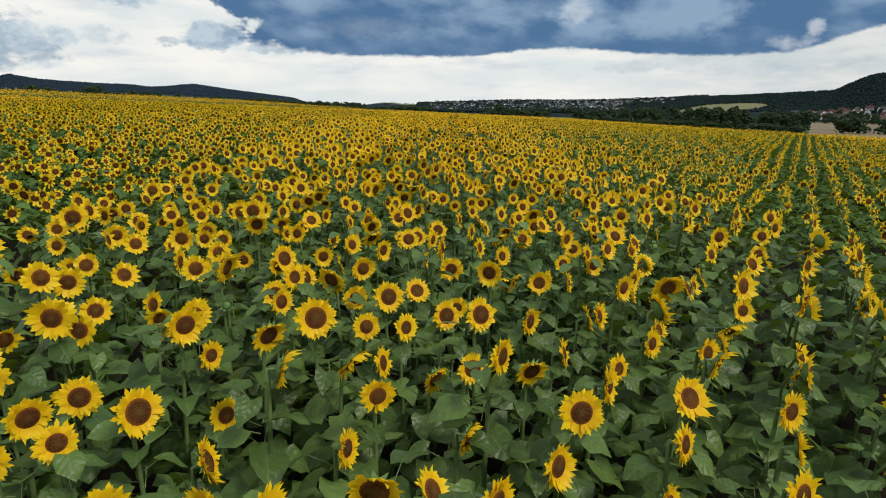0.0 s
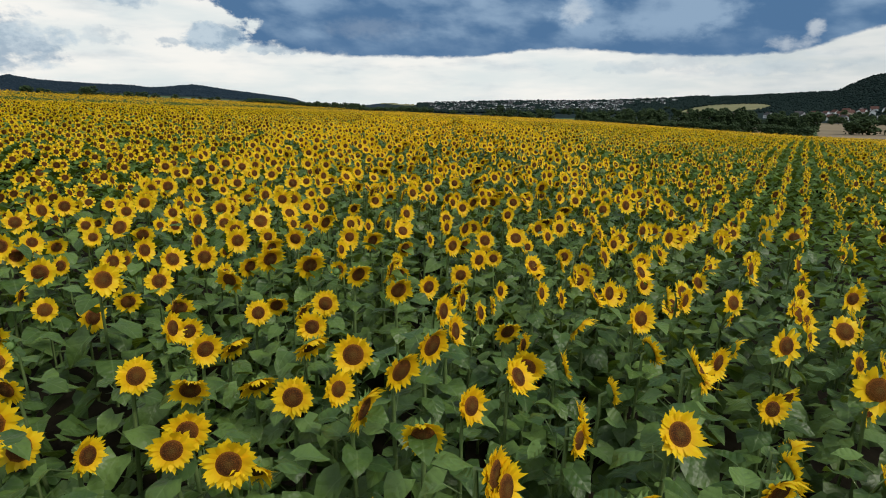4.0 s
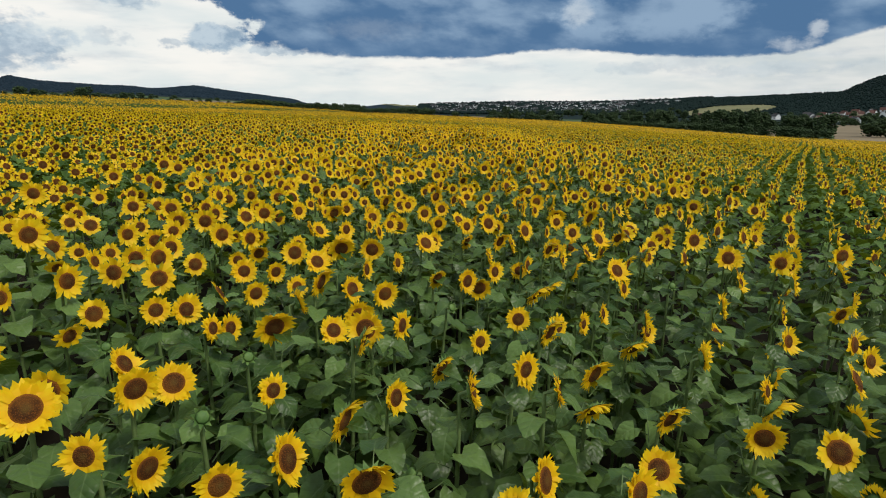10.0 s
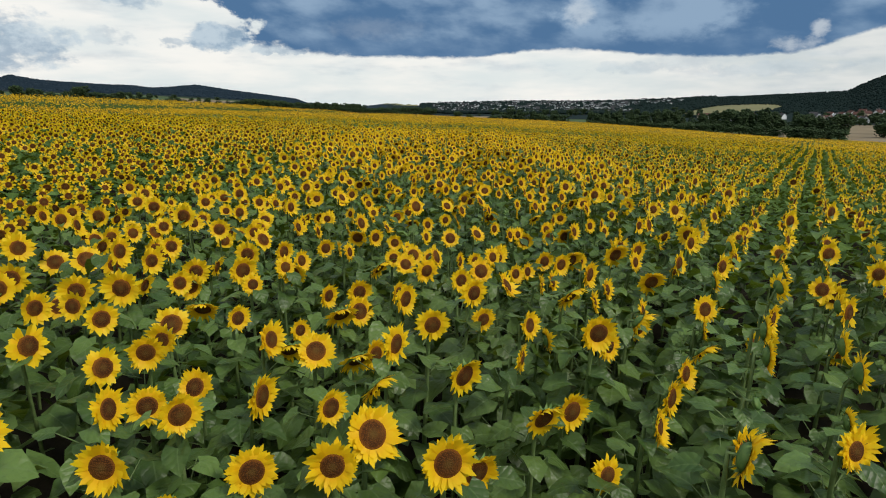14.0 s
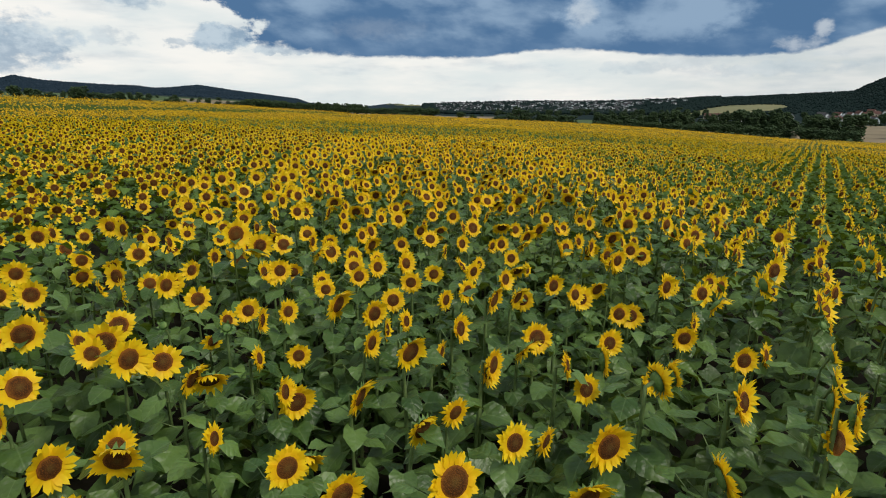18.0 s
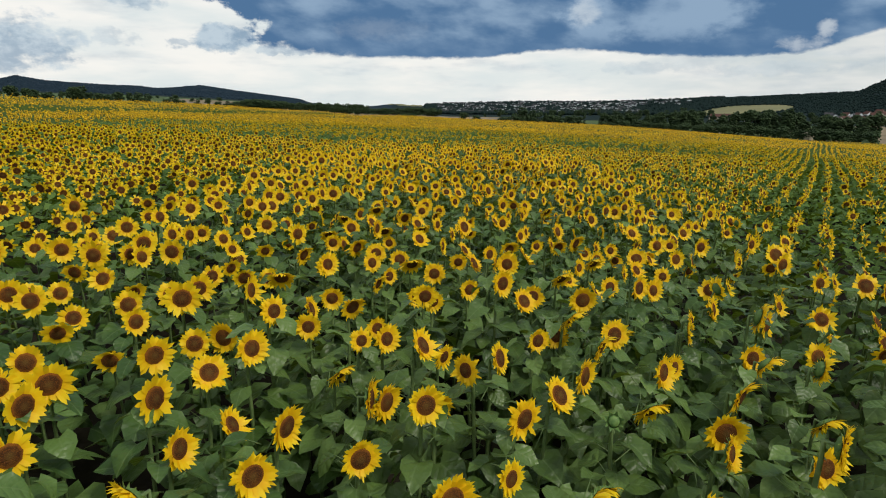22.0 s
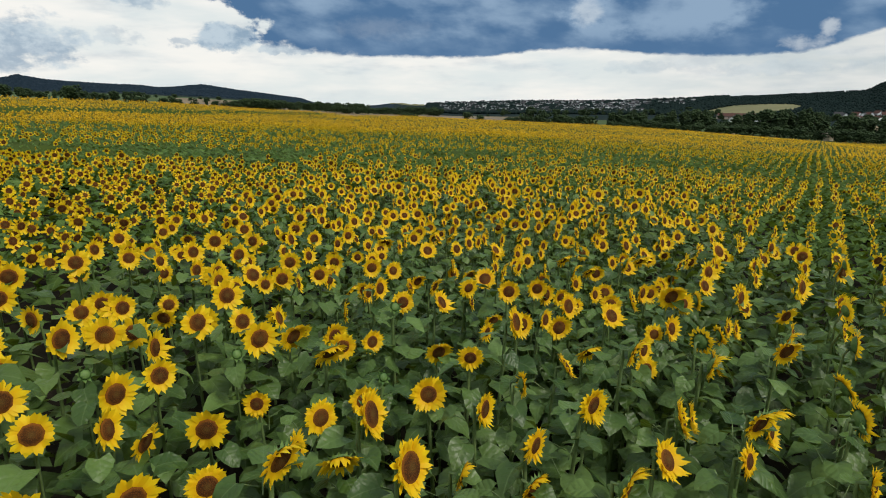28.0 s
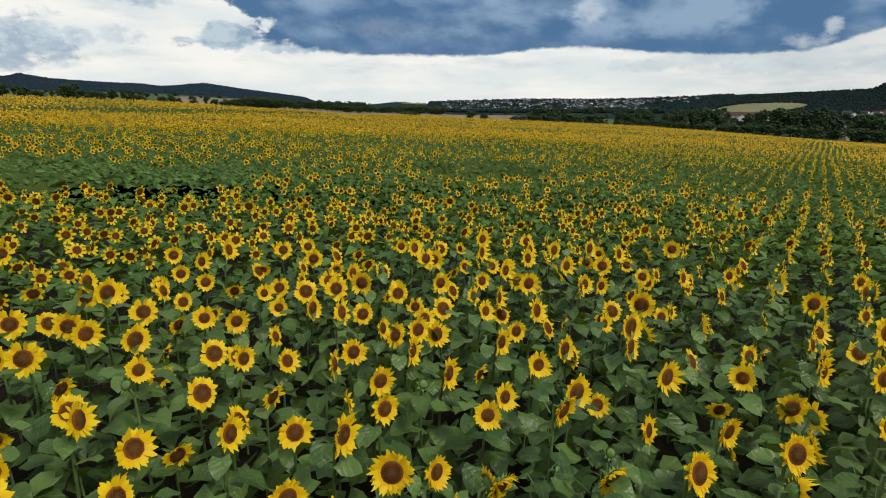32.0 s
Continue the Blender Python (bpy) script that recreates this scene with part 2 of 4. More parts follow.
def disc_material(name):
    m, n, b = material(name, 0.85, 0.15)
    v = n.tree.nodes.new("ShaderNodeTexVoronoi")
    n.put(v.inputs["Vector"], where(n))
    v.inputs["Scale"].default_value = 160.0
    c = n.mix(n.step(v.outputs["Distance"], 0.1, 0.6), (0.150, 0.052, 0.008), (0.050, 0.018, 0.005))
    c = n.mix(n.step(n.noise(where(n), 9.0, 3), 0.45, 0.7, 0.0, 0.5), c, (0.17, 0.066, 0.010))
    ring = grain_xy(n)[0]
    c = n.mix(n.step(ring, 0.0, 0.55, 0.75, 0.0), c, (0.105, 0.062, 0.014))
    c = n.mix(n.step(ring, 0.70, 0.98, 0.0, 0.7), c, (0.24, 0.085, 0.008))
    n.put(b.inputs["Base Color"], c)
    bump(n, b, v.outputs["Distance"], 0.8, 0.004)
    return m


def plain(name, a, c2, scale, rough=0.8, spec=0.2, bumpy=0.0, rnd=None):
    m, n, b = material(name, rough, spec)
    p = where(n)
    f = n.step(n.noise(p, scale, 5), 0.3, 0.7)
    c = n.mix(f, a, c2)
    if rnd:
        c = n.mix(n.math("MULTIPLY", rnd(n), 0.6), c, tuple(0.55 * k for k in a))
    n.put(b.inputs["Base Color"], c)
    if bumpy:
        bump(n, b, n.noise(p, scale * 2.5, 4), 0.6, bumpy)
    return m


M_LEAF, M_LEAF_J = leaf_material("sunflower_leaf", each, 0.42, 0.42), leaf_material("sunflower_leaf_mass", island, 0.44, 0.36)
M_LEAF_FAR = leaf_material("sunflower_leaf_far", island, 0.65, 0.16)
M_PETAL, M_PETAL_J = petal_material("sunflower_petal", each), petal_material("sunflower_petal_mass", island)
M_DISC = disc_material("sunflower_disc")
M_STEM = plain("sunflower_stem", (0.085, 0.140, 0.042), (0.140, 0.200, 0.068), 20.0, 0.6, 0.35)
M_SEPAL = plain("sunflower_sepal", (0.06, 0.13, 0.03), (0.12, 0.20, 0.05), 25.0, 0.6, 0.3)
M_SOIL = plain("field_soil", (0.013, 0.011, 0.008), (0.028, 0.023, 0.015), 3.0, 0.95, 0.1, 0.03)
M_STUBBLE = plain("stubble_field", (0.15, 0.122, 0.080), (0.23, 0.185, 0.120), 0.03, 0.9, 0.1)
M_MEADOW = plain("meadow_grass", (0.042, 0.075, 0.028), (0.070, 0.100, 0.036), 0.02, 0.9, 0.1)
# colour already holds the woodland's own shade and a slight distance blue
M_FOREST = plain("forest_cover", (0.008, 0.017, 0.017), (0.013, 0.024, 0.022), 0.03, 0.95, 0.05, 0.6)
M_CROWN = plain("tree_foliage", (0.022, 0.042, 0.018), (0.050, 0.080, 0.030), 0.5, 0.8, 0.15, 0.05, island)
M_BARK = plain("tree_bark", (0.05, 0.04, 0.03), (0.10, 0.08, 0.06), 3.0, 0.9, 0.1)


# ---- mesh helpers ----
def mesh_object(name, verts, tris, mats, mat_index, smooth=True, parent=None, label="", grain=None):
    """One mesh object from numpy arrays of triangles."""
    me = bpy.data.meshes.new(name)
    verts, tris = np.asarray(verts, np.float32), np.asarray(tris, np.int32)
    me.vertices.add(len(verts))
    me.vertices.foreach_set("co", verts.ravel())
    me.loops.add(tris.size)
    me.loops.foreach_set("vertex_index", tris.ravel())
    me.polygons.add(len(tris))
    me.polygons.foreach_set("loop_start", np.arange(0, tris.size, 3, dtype=np.int32))
    for m in mats:
        me.materials.append(m)
    me.polygons.foreach_set("material_index", np.broadcast_to(np.asarray(mat_index, np.int32), (len(tris),)).copy())
    me.polygons.foreach_set("use_smooth", np.full(len(tris), smooth, dtype=bool))
    me.update(calc_edges=True)
    if grain is not None:
        me.attributes.new("grain", "FLOAT2", "POINT").data.foreach_set("vector", np.asarray(grain, np.float32).ravel())
    ob = new(name, me)
    if parent:
        ob.parent = parent
    if label:
        ob["label"] = label
    return ob


class Build:
    """Collects triangles with a material index."""

    def __init__(self):
        self.v, self.t, self.m, self.g, self.n = [], [], [], [], 0

    def add(self, verts, tris, mat, grain=None):
        verts, tris = np.asarray(verts, float), np.asarray(tris, int)
        self.g.append(np.zeros((len(verts), 2)) if grain is None else np.asarray(grain, float))
        self.v.append(verts)
        self.t.append(tris + self.n)
        self.m.append(np.full(len(tris), mat))
        self.n += len(verts)

    def done(self):
        return np.concatenate(self.v), np.concatenate(self.t), np.concatenate(self.m)

    def grain(self):
        return np.concatenate(self.g)


def frame_from(normal, up=(0, 0, 1)):
    n = np.asarray(normal, float)
    n = n / np.linalg.norm(n)
    s = np.cross(up, n)
    s = s / (np.linalg.norm(s) + 1e-9)
    return s, np.cross(n, s), n


def tube(points, radii, sides):
    """A tapered tube along points, as triangles."""
    points = np.asarray(points, float)
    ring = [2 * math.pi * k / sides for k in range(sides)]
    verts, tris = [], []
    for i, (p, r) in enumerate(zip(points, radii)):
        d = points[min(i + 1, len(points) - 1)] - points[max(i - 1, 0)]
        s, u, _ = frame_from(d, (0.3, 0.9, 0.1))
        verts += [p + r * (math.cos(a) * s + math.sin(a) * u) for a in ring]
    for i in range(len(points) - 1):
        for k in range(sides):
            a, b = i * sides + k, i * sides + (k + 1) % sides
            tris += [(a, b, b + sides), (a, b + sides, a + sides)]
    return verts, tris


# ---- sunflower parts; the plant's head faces +y ----
LEAF, PETAL, DISC, STEM, SEPAL = range(5)


def leaf_shape(rng, size, level):
    """A heart-shaped drooping blade, cupped along the midrib with a wavy rim; x across, y out from the petiole."""
    ts = ((0.0, 0.07, 0.26, 0.50, 0.77, 1.0), (0.0, 0.10, 0.32, 0.60, 0.85, 1.0), (0.0, 0.2, 0.55, 1.0), (0.0, 0.4, 1.0), (0.0, 1.0))[level]
    width = ((0.0, 0.34, 0.50, 0.48, 0.27, 0.0), (0.0, 0.38, 0.52, 0.46, 0.25, 0.0), (0.0, 0.46, 0.42, 0.0), (0.0, 0.47, 0.0), (0.0, 0.0))[level]
    droop, fold = rng.uniform(0.12, 0.62), rng.uniform(-0.12, 0.50)
    phase, sway = rng.uniform(0, 6.28), rng.uniform(-0.12, 0.12)
    if level == 4:
        z = -droop * 0.3
        verts = np.array([(0, 0, 0), (0, 1, -droop), (-0.46, 0.42, z + 0.3 * fold), (0.46, 0.42, z + 0.3 * fold)])
        return verts * size, [(0, 1, 2), (1, 0, 3)], verts[:, :2]
    cols = (-1.0, -0.52, 0.0, 0.52, 1.0) if level == 0 else (-1.0, 0.0, 1.0)
    verts, lines = [(0.0, 0.0, 0.0)], []
    for t, wd in zip(ts[1:-1], width[1:-1]):
        line = []
        for c in cols:
            lobe = (0.26 if t < 0.15 else 0.10 if t < 0.4 else 0.03) * c * c
            wave = 0.075 * math.sin(phase + 8.0 * t + (1.7 if c > 0 else 0.0)) * abs(c) + 0.03 * rng.uniform(-1, 1) * abs(c)
            line.append(len(verts))
            verts.append((c * wd * rng.uniform(0.93, 1.05) + sway * t * t, t - lobe, -droop * t * t + fold * wd * abs(c) ** 1.4 + wave))
        lines.append(line)
    tip = len(verts)
    verts.append((sway, 1.0, -droop))
    tris = []
    for k in range(len(cols) - 1):
        tris += [(0, lines[0][k + 1], lines[0][k]), (tip, lines[-1][k], lines[-1][k + 1])]
        for low, up in zip(lines[:-1], lines[1:]):
            tris += [(low[k], low[k + 1], up[k + 1]), (low[k], up[k + 1], up[k])]
    return np.array(verts) * size, tris, np.array(verts)[:, :2]


def leaf_on_stem(rng, level, z, ang, size, stem_r=0.012):
    """Blade and petiole in the plant's space."""
    v, t, grain = leaf_shape(rng, size, level)
    pet = rng.uniform(0.06, 0.14)
    tilt = rng.uniform(-0.45, 0.25)
    out = np.array((math.cos(ang), math.sin(ang), 0.0))
    side = np.array((math.sin(ang), -math.cos(ang), 0.0))
    root = np.array((0, 0, z)) + out * stem_r
    end = root + out * pet * 0.85 + np.array((0, 0, pet * 0.55))
    fwd = out * math.cos(tilt) + np.array((0, 0, math.sin(tilt)))
    upv = np.cross(side, fwd)
    roll = rng.uniform(-0.35, 0.35)
    side2, up2 = side * math.cos(roll) + upv * math.sin(roll), upv * math.cos(roll) - side * math.sin(roll)
    blade = end + v[:, :1] * side2 + v[:, 1:2] * fwd + v[:, 2:] * up2
    return blade, t, root, end, grain


def head_parts(rng, level, radius, elev, turn, centre):
    """Disc, petals and green back of a flower head, each as (verts, tris)."""
    nrm = np.array((math.sin(turn) * math.cos(elev), math.cos(turn) * math.cos(elev), math.sin(elev)))
    s, u, n = frame_from(nrm)
    sides = (16, 9, 7, 5)[level]
    rd = radius * rng.uniform(0.46, 0.56)

    def place(p):
        p = np.asarray(p, float)
        return centre + p[:, :1] * s + p[:, 1:2] * u + p[:, 2:] * n

    def circle(r, z, k, off=0.0):
        return [(r * math.cos(2 * math.pi * (i + off) / k), r * math.sin(2 * math.pi * (i + off) / k), z) for i in range(k)]

    dv = circle(rd, 0.0, sides)
    dt = []
    if level <= 1:
        dv += circle(rd * 0.62, rd * 0.20, sides) + [(0, 0, rd * 0.10)]
        for i in range(sides):
            j = (i + 1) % sides
            dt += [(i, j, sides + j), (i, sides + j, sides + i), (sides + i, sides + j, 2 * sides)]
    else:
        dv += [(0, 0, rd * 0.15)]
        dt += [(i, (i + 1) % sides, sides) for i in range(sides)]
    disc = (place(dv), dt, [(math.hypot(p[0], p[1]) / rd, 0) for p in dv])

    pv, pt = [], []
    if level <= 1:
        layers = ((36, 1.0, 0.0), (31, 0.87, 0.5)) if level == 0 else ((29, 1.0, 0.0),)
        curl = rng.uniform(-0.1, 0.35)
        nod = elev < -0.15
        droop_side = math.pi / 2 + rng.uniform(-0.4, 0.4) if nod else rng.uniform(0, 6.28)
        for count, length, off in layers:
            for i in range(count):
                if rng.random() < 0.04:
                    continue
                a = 2 * math.pi * (i + off + rng.uniform(-0.3, 0.3)) / count
                ln = radius * length * rng.uniform(0.83, 1.09) - rd * 0.92
                c = curl + rng.uniform(-0.4, 0.45) + (1.0 if nod else 0.35) * max(0, math.cos(a - droop_side)) ** 3
                wd = radius * rng.uniform(0.075, 0.115) * (1.3 if level else 1.0)
                ca, sa = math.cos(a), math.sin(a)
                tw = rng.uniform(-0.3, 0.3) * wd
                k = len(pv)
                for f, g in ((0.0, 0.85), (0.68, 1.0), (1.0, 0.0)):
                    r = rd * 0.92 + ln * f
                    z = 0.012 * off + c * ln * f * f - 0.004
                    if g:
                        pv += [(r * ca - sa * wd * g, r * sa + ca * wd * g, z + tw * f), (r * ca + sa * wd * g, r * sa - ca * wd * g, z - tw * f)]
                    else:
                        pv.append((r * ca, r * sa, z))
                pt += [(k, k + 1, k + 3), (k, k + 3, k + 2), (k + 2, k + 3, k + 4)]
    else:
        count = (0, 0, 10, 6)[level]
        for i in range(count):
            a = 2 * math.pi * (i + rng.uniform(-0.2, 0.2)) / count
            h = math.pi / count * 1.25
            ra, z = radius * rng.uniform(0.85, 1.1) * (0.92 if level == 2 else 0.90), rng.uniform(-0.3, 0.4) * radius
            k = len(pv)
            pv += [(rd * 0.9 * math.cos(a - h), rd * 0.9 * math.sin(a - h), -0.003), (rd * 0.9 * math.cos(a + h), rd * 0.9 * math.sin(a + h), -0.003)]
            pv += [(ra * math.cos(a + h * 0.35), ra * math.sin(a + h * 0.35), z), (ra * math.cos(a - h * 0.35), ra * math.sin(a - h * 0.35), z)]
            pt += [(k, k + 1, k + 2), (k, k + 2, k + 3)]
    petals = (place(pv), pt, [((math.hypot(p[0], p[1]) - rd * 0.9) / (radius - rd * 0.9), 0) for p in pv])

    bs = (14, 7, 5, 4)[level]
    bv = circle(rd * 1.02, -0.006, bs) + circle(rd * 0.75, -rd * 0.42, bs) + [(0, 0, -rd * 0.62)]
    bt = []
    if level == 2:
        bv = bv[:bs] + bv[-1:]
        bt = [((i + 1) % bs, i, bs) for i in range(bs)]
    for i in range(bs if level != 2 else 0):
        j = (i + 1) % bs
        bt += [(j, i, bs + i), (j, bs + i, bs + j), (bs + j, bs + i, 2 * bs)]
    if level == 0:
        for i in range(bs):
            a = 2 * math.pi * (i + 0.5 + rng.uniform(-0.3, 0.3)) / bs
            bt += [((i + 1) % bs, i, len(bv))]
            bv.append((rd * 1.55 * math.cos(a), rd * 1.55 * math.sin(a), -0.02))
    return disc, petals, (place(bv), bt), n


def bud_parts(rng, radius, elev, turn, centre):
    """A closed green bud with a rim of sepals and a hint of yellow."""
    nrm = np.array((math.sin(turn) * math.cos(elev), math.cos(turn) * math.cos(elev), math.sin(elev)))
    s, u, n = frame_from(nrm)
    v, t = [], []
    for r, z in ((0.4, -0.45), (1.0, 0.0), (0.72, 0.35)):
        v += [(r * radius * math.cos(a * 0.785), r * radius * math.sin(a * 0.785), z * radius) for a in range(8)]
    v.append((0, 0, 0.38 * radius))
    for i in range(8):
        j = (i + 1) % 8
        t += [(i, j, 8 + j), (i, 8 + j, 8 + i), (8 + i, 8 + j, 16 + j), (8 + i, 16 + j, 16 + i), (16 + i, 16 + j, 24)]
    for i in range(8):
        a = (i + 0.5) * 0.785 + rng.uniform(-0.2, 0.2)
        t += [(8 + i, 8 + (i + 1) % 8, len(v))]
        v.append((1.65 * radius * math.cos(a), 1.65 * radius * math.sin(a), rng.uniform(0.1, 0.6) * radius))
    v = np.array(v)
    return centre + v[:, :1] * s + v[:, 1:2] * u + v[:, 2:] * n, t


def plant(rng, level, bud=False, whole=False):
    """One sunflower plant about 1.65 m high as named parts: (name, material, verts, tris)."""
    parts = []
    h = 1.65 * rng.uniform(0.93, 1.06)
    lean = np.array((rng.uniform(-0.05, 0.05), rng.uniform(0.0, 0.07), 0))
    top = np.array((0, 0, h - 0.05)) + lean
    elev, turn = radians(rng.gauss(-20, 8) if rng.random() < 0.2 else rng.gauss(9, 11)), 0.0
    rad = rng.uniform(0.094, 0.130)
    neck = top + np.array((0, 0.05, -0.005 if elev < 0.1 else 0.02))
    bend = [np.zeros(3), np.array((0, 0, 0.8)) + lean * 0.3, top - np.array((0, 0, 0.10)), top, neck]
    if level == 0:
        parts.append(("stem", STEM, *tube(bend, (0.016, 0.014, 0.011, 0.010, 0.012), 6), None))
    elif level == 1:
        parts.append(("stem", STEM, *tube([bend[1], bend[2], bend[4]], (0.014, 0.011, 0.011), 3), None))
    count = 15 if whole else (18, 13, 9, 6)[level]
    low = (0.55, 0.65, 0.80, 0.95)[level]
    a0 = rng.uniform(0, 6.28)
    for i in range(count):
        f = i / max(count - 1, 1)
        z = (low + (0.93 - low) * f) * (h - 0.05) if level else (0.36 + 0.58 * f) * (h - 0.05)
        if level:
            z = (low * 0.95 + (h - 0.12 - low * 0.95) * f)
        size = (0.205 - 0.085 * f ** 2) * rng.uniform(0.75, 1.15) * (1.0, 1.05, 1.15, 1.45)[level]
        shape = (0, 1, 3, 4)[level] + (1 if i < (8, 7, 0, 0)[level] and not whole else 0)
        blade, t, root, end, grain = leaf_on_stem(rng, shape, z, a0 + i * 2.4 + rng.uniform(-0.3, 0.3), size)
        parts.append(("leaf", LEAF, blade, t, grain))
        if level == 0 and (i > 4 or whole):
            parts.append(("petiole", STEM, *tube([root, end], (0.0042, 0.003), 3), None))
    if bud:
        parts.append(("bud", SEPAL, *bud_parts(rng, 0.034, 0.5, turn, neck), None))
    else:
        disc, petals, back, _ = head_parts(rng, level, rad, elev, turn, neck + np.array((0, 0.02, 0)))
        if level < 3:
            parts.append(("head", SEPAL, *back, None))
        parts.append(("petals", PETAL, *petals))
        parts.append(("disc", DISC, *disc))
    return parts


def joined(parts):
    b = Build()
    for _, mat, v, t, g in parts:
        b.add(v, t, mat, g)
    return *b.done(), b.grain()


# ---- where the plants stand ----
rows_rng = np.random.default_rng(11)
ROW_GAP, PLANT_GAP = 0.45, 0.37


def noise2(x, y, s):
    """Cheap smooth value field for patches of weaker growth."""
    return (np.sin(x * s + 1.3 * np.sin(y * s * 0.7)) + np.sin(y * s * 1.3 + 0.9 * np.sin(x * s * 1.1 + 2.0)) + np.sin((x + y) * s * 0.6 + 4.0)) / 3


def lay_rows(a0, a1, b0, b1, gap_a, gap_b):
    ka = np.arange(int(a0 / gap_a), int(a1 / gap_a))
    kb = np.arange(int(b0 / gap_b), int(b1 / gap_b))
    a, b = np.meshgrid(ka * gap_a, kb * gap_b)
    a = a + rows_rng.uniform(-0.42, 0.42, a.shape) * gap_a
    b = b + rows_rng.normal(0, 0.022, b.shape) * (gap_b / 0.45) + 0.10 * np.sin(a * 0.11)
    a, b = a.ravel(), b.ravel()
    return a * DX + b * DY, a * DY - b * DX, a, b


def nearest_view(x, y):
    """Least distance at which the plan's flight line looks at a place."""
    d = np.maximum(2.0, np.abs(x + 0.01 * y) / 0.80)
    s = np.clip(y - d, 0, 66)
    depth = y - s
    seen = (depth > 1.0) & (np.abs(x + 0.012 * s) < 0.84 * depth + 1.5)
    return np.where(seen, np.hypot(depth, x), 1e9)


def in_field(x, y):
    c = past_track(x, y)
    return (y < far_edge(x)) & (y > -40) & (x < 230) & ((c < -0.4) | ((c > 0.9) & (c < 27) & (y < 190)))


# two short gaps where seed failed
HOLLOW = (((-19.0, 77.6), (-7.4, 81.6), 2.0), ((-2.5, 86.6), (1.6, 88.2), 2.6))


def hollow(x, y):
    """0 to 1: how bare the soil lies in the gaps."""
    bare = 0.0
    for (x0, y0), (x1, y1), half in HOLLOW:
        ln = math.hypot(x1 - x0, y1 - y0)
        off = ((x - x0) * (y1 - y0) - (y - y0) * (x1 - x0)) / ln + 0.35 * np.sin(x * 0.9)
        along = ((x - x0) * (x1 - x0) + (y - y0) * (y1 - y0)) / ln
        bare = np.maximum(bare, np.exp(-(off / half) ** 4) * sstep(along, -0.8, 0.8) * (1 - sstep(along, ln - 0.8, ln + 0.8)))
    return bare


def vigour(x, y):
    """0 to 1: how well the plants grow here."""
    near = hollow(x, y - 1.2) + hollow(x, y + 1.2)
    band = sstep(y - 0.15 * x, 74, 80) * (1 - 0.9 * sstep(y - 0.15 * x, 98, 118)) * (1 - 0.75 * sstep(x, 5, 30)) * (past_track(x, y) < 0)
    return np.clip(0.90 + 0.18 * noise2(x, y, 0.33) - 0.45 * np.minimum(near, 1) - 0.54 * band, 0.05, 1)


x, y, a, b = lay_rows(-20, 260, -140, 120, PLANT_GAP, ROW_GAP)
dist = nearest_view(x, y)
keep = (dist < 45) & in_field(x, y) & (rows_rng.random(len(x)) > 0.06 + 0.42 * hollow(x, y))
x, y, dist = x[keep], y[keep], dist[keep]
x_all, y_all = x, y
# the plants right under the flight line are things of their own
own = (np.abs(x + 0.012 * y) < 0.385) & (dist < 3.2)

FACING = math.atan2(0.67, -0.74)  # bearing that the heads face
spec = ((0, 0.0, 3.3, 15), (1, 3.3, 8.0, 14), (2, 8.0, 18.0, 12), (3, 18.0, 45.0, 9))
field = Build()
py_rng = random.Random(5)
vig = vigour(x, y)
for level, lo, hi, variants in spec:
    pick = np.where((dist >= lo) & (dist < hi) & ~own)[0]
    which = rows_rng.integers(0, variants - 1, len(pick))
    which = np.where(rows_rng.random(len(pick)) > np.minimum(vig[pick] * 1.15, 0.975), variants - 1, which)
    for k in range(variants):
        v, t, m, g = joined(plant(py_rng, level, bud=(k == variants - 1)))
        m = np.where((m == LEAF) & (level >= 2), 5, m)
        ids = pick[which == k]
        if not len(ids):
            continue
        yaw = -(FACING + rows_rng.normal(0, radians(26), len(ids)))
        sc = (0.86 + 0.18 * vig[ids]) * rows_rng.normal(1.0, 0.045, len(ids)) * (1 - 0.34 * hollow(x[ids], y[ids]))
        c, s = np.cos(yaw)[:, None], np.sin(yaw)[:, None]
        px = (v[:, 0] * c - v[:, 1] * s) * sc[:, None] + x[ids][:, None]
        py = (v[:, 0] * s + v[:, 1] * c) * sc[:, None] + y[ids][:, None]
        pz = v[:, 2] * sc[:, None] + field_z(x[ids], y[ids])[:, None]
        count = len(ids)
        field.add(np.stack((px, py, pz), -1).reshape(-1, 3), (t[None] + (np.arange(count) * len(v))[:, None, None]).reshape(-1, 3), 0, np.tile(g, (count, 1)))
        field.m[-1] = np.tile(m, count)
v, t, m = field.done()
ob = mesh_object("sunflower_field", v, t, [M_LEAF_J, M_PETAL_J, M_DISC, M_STEM, M_SEPAL, M_LEAF_FAR], m, grain=field.grain())
tagged(ob, "dense rows of blooming yellow sunflowers with broad green leaves", "sunflowers", "", "stuff")
del field, v, t, m

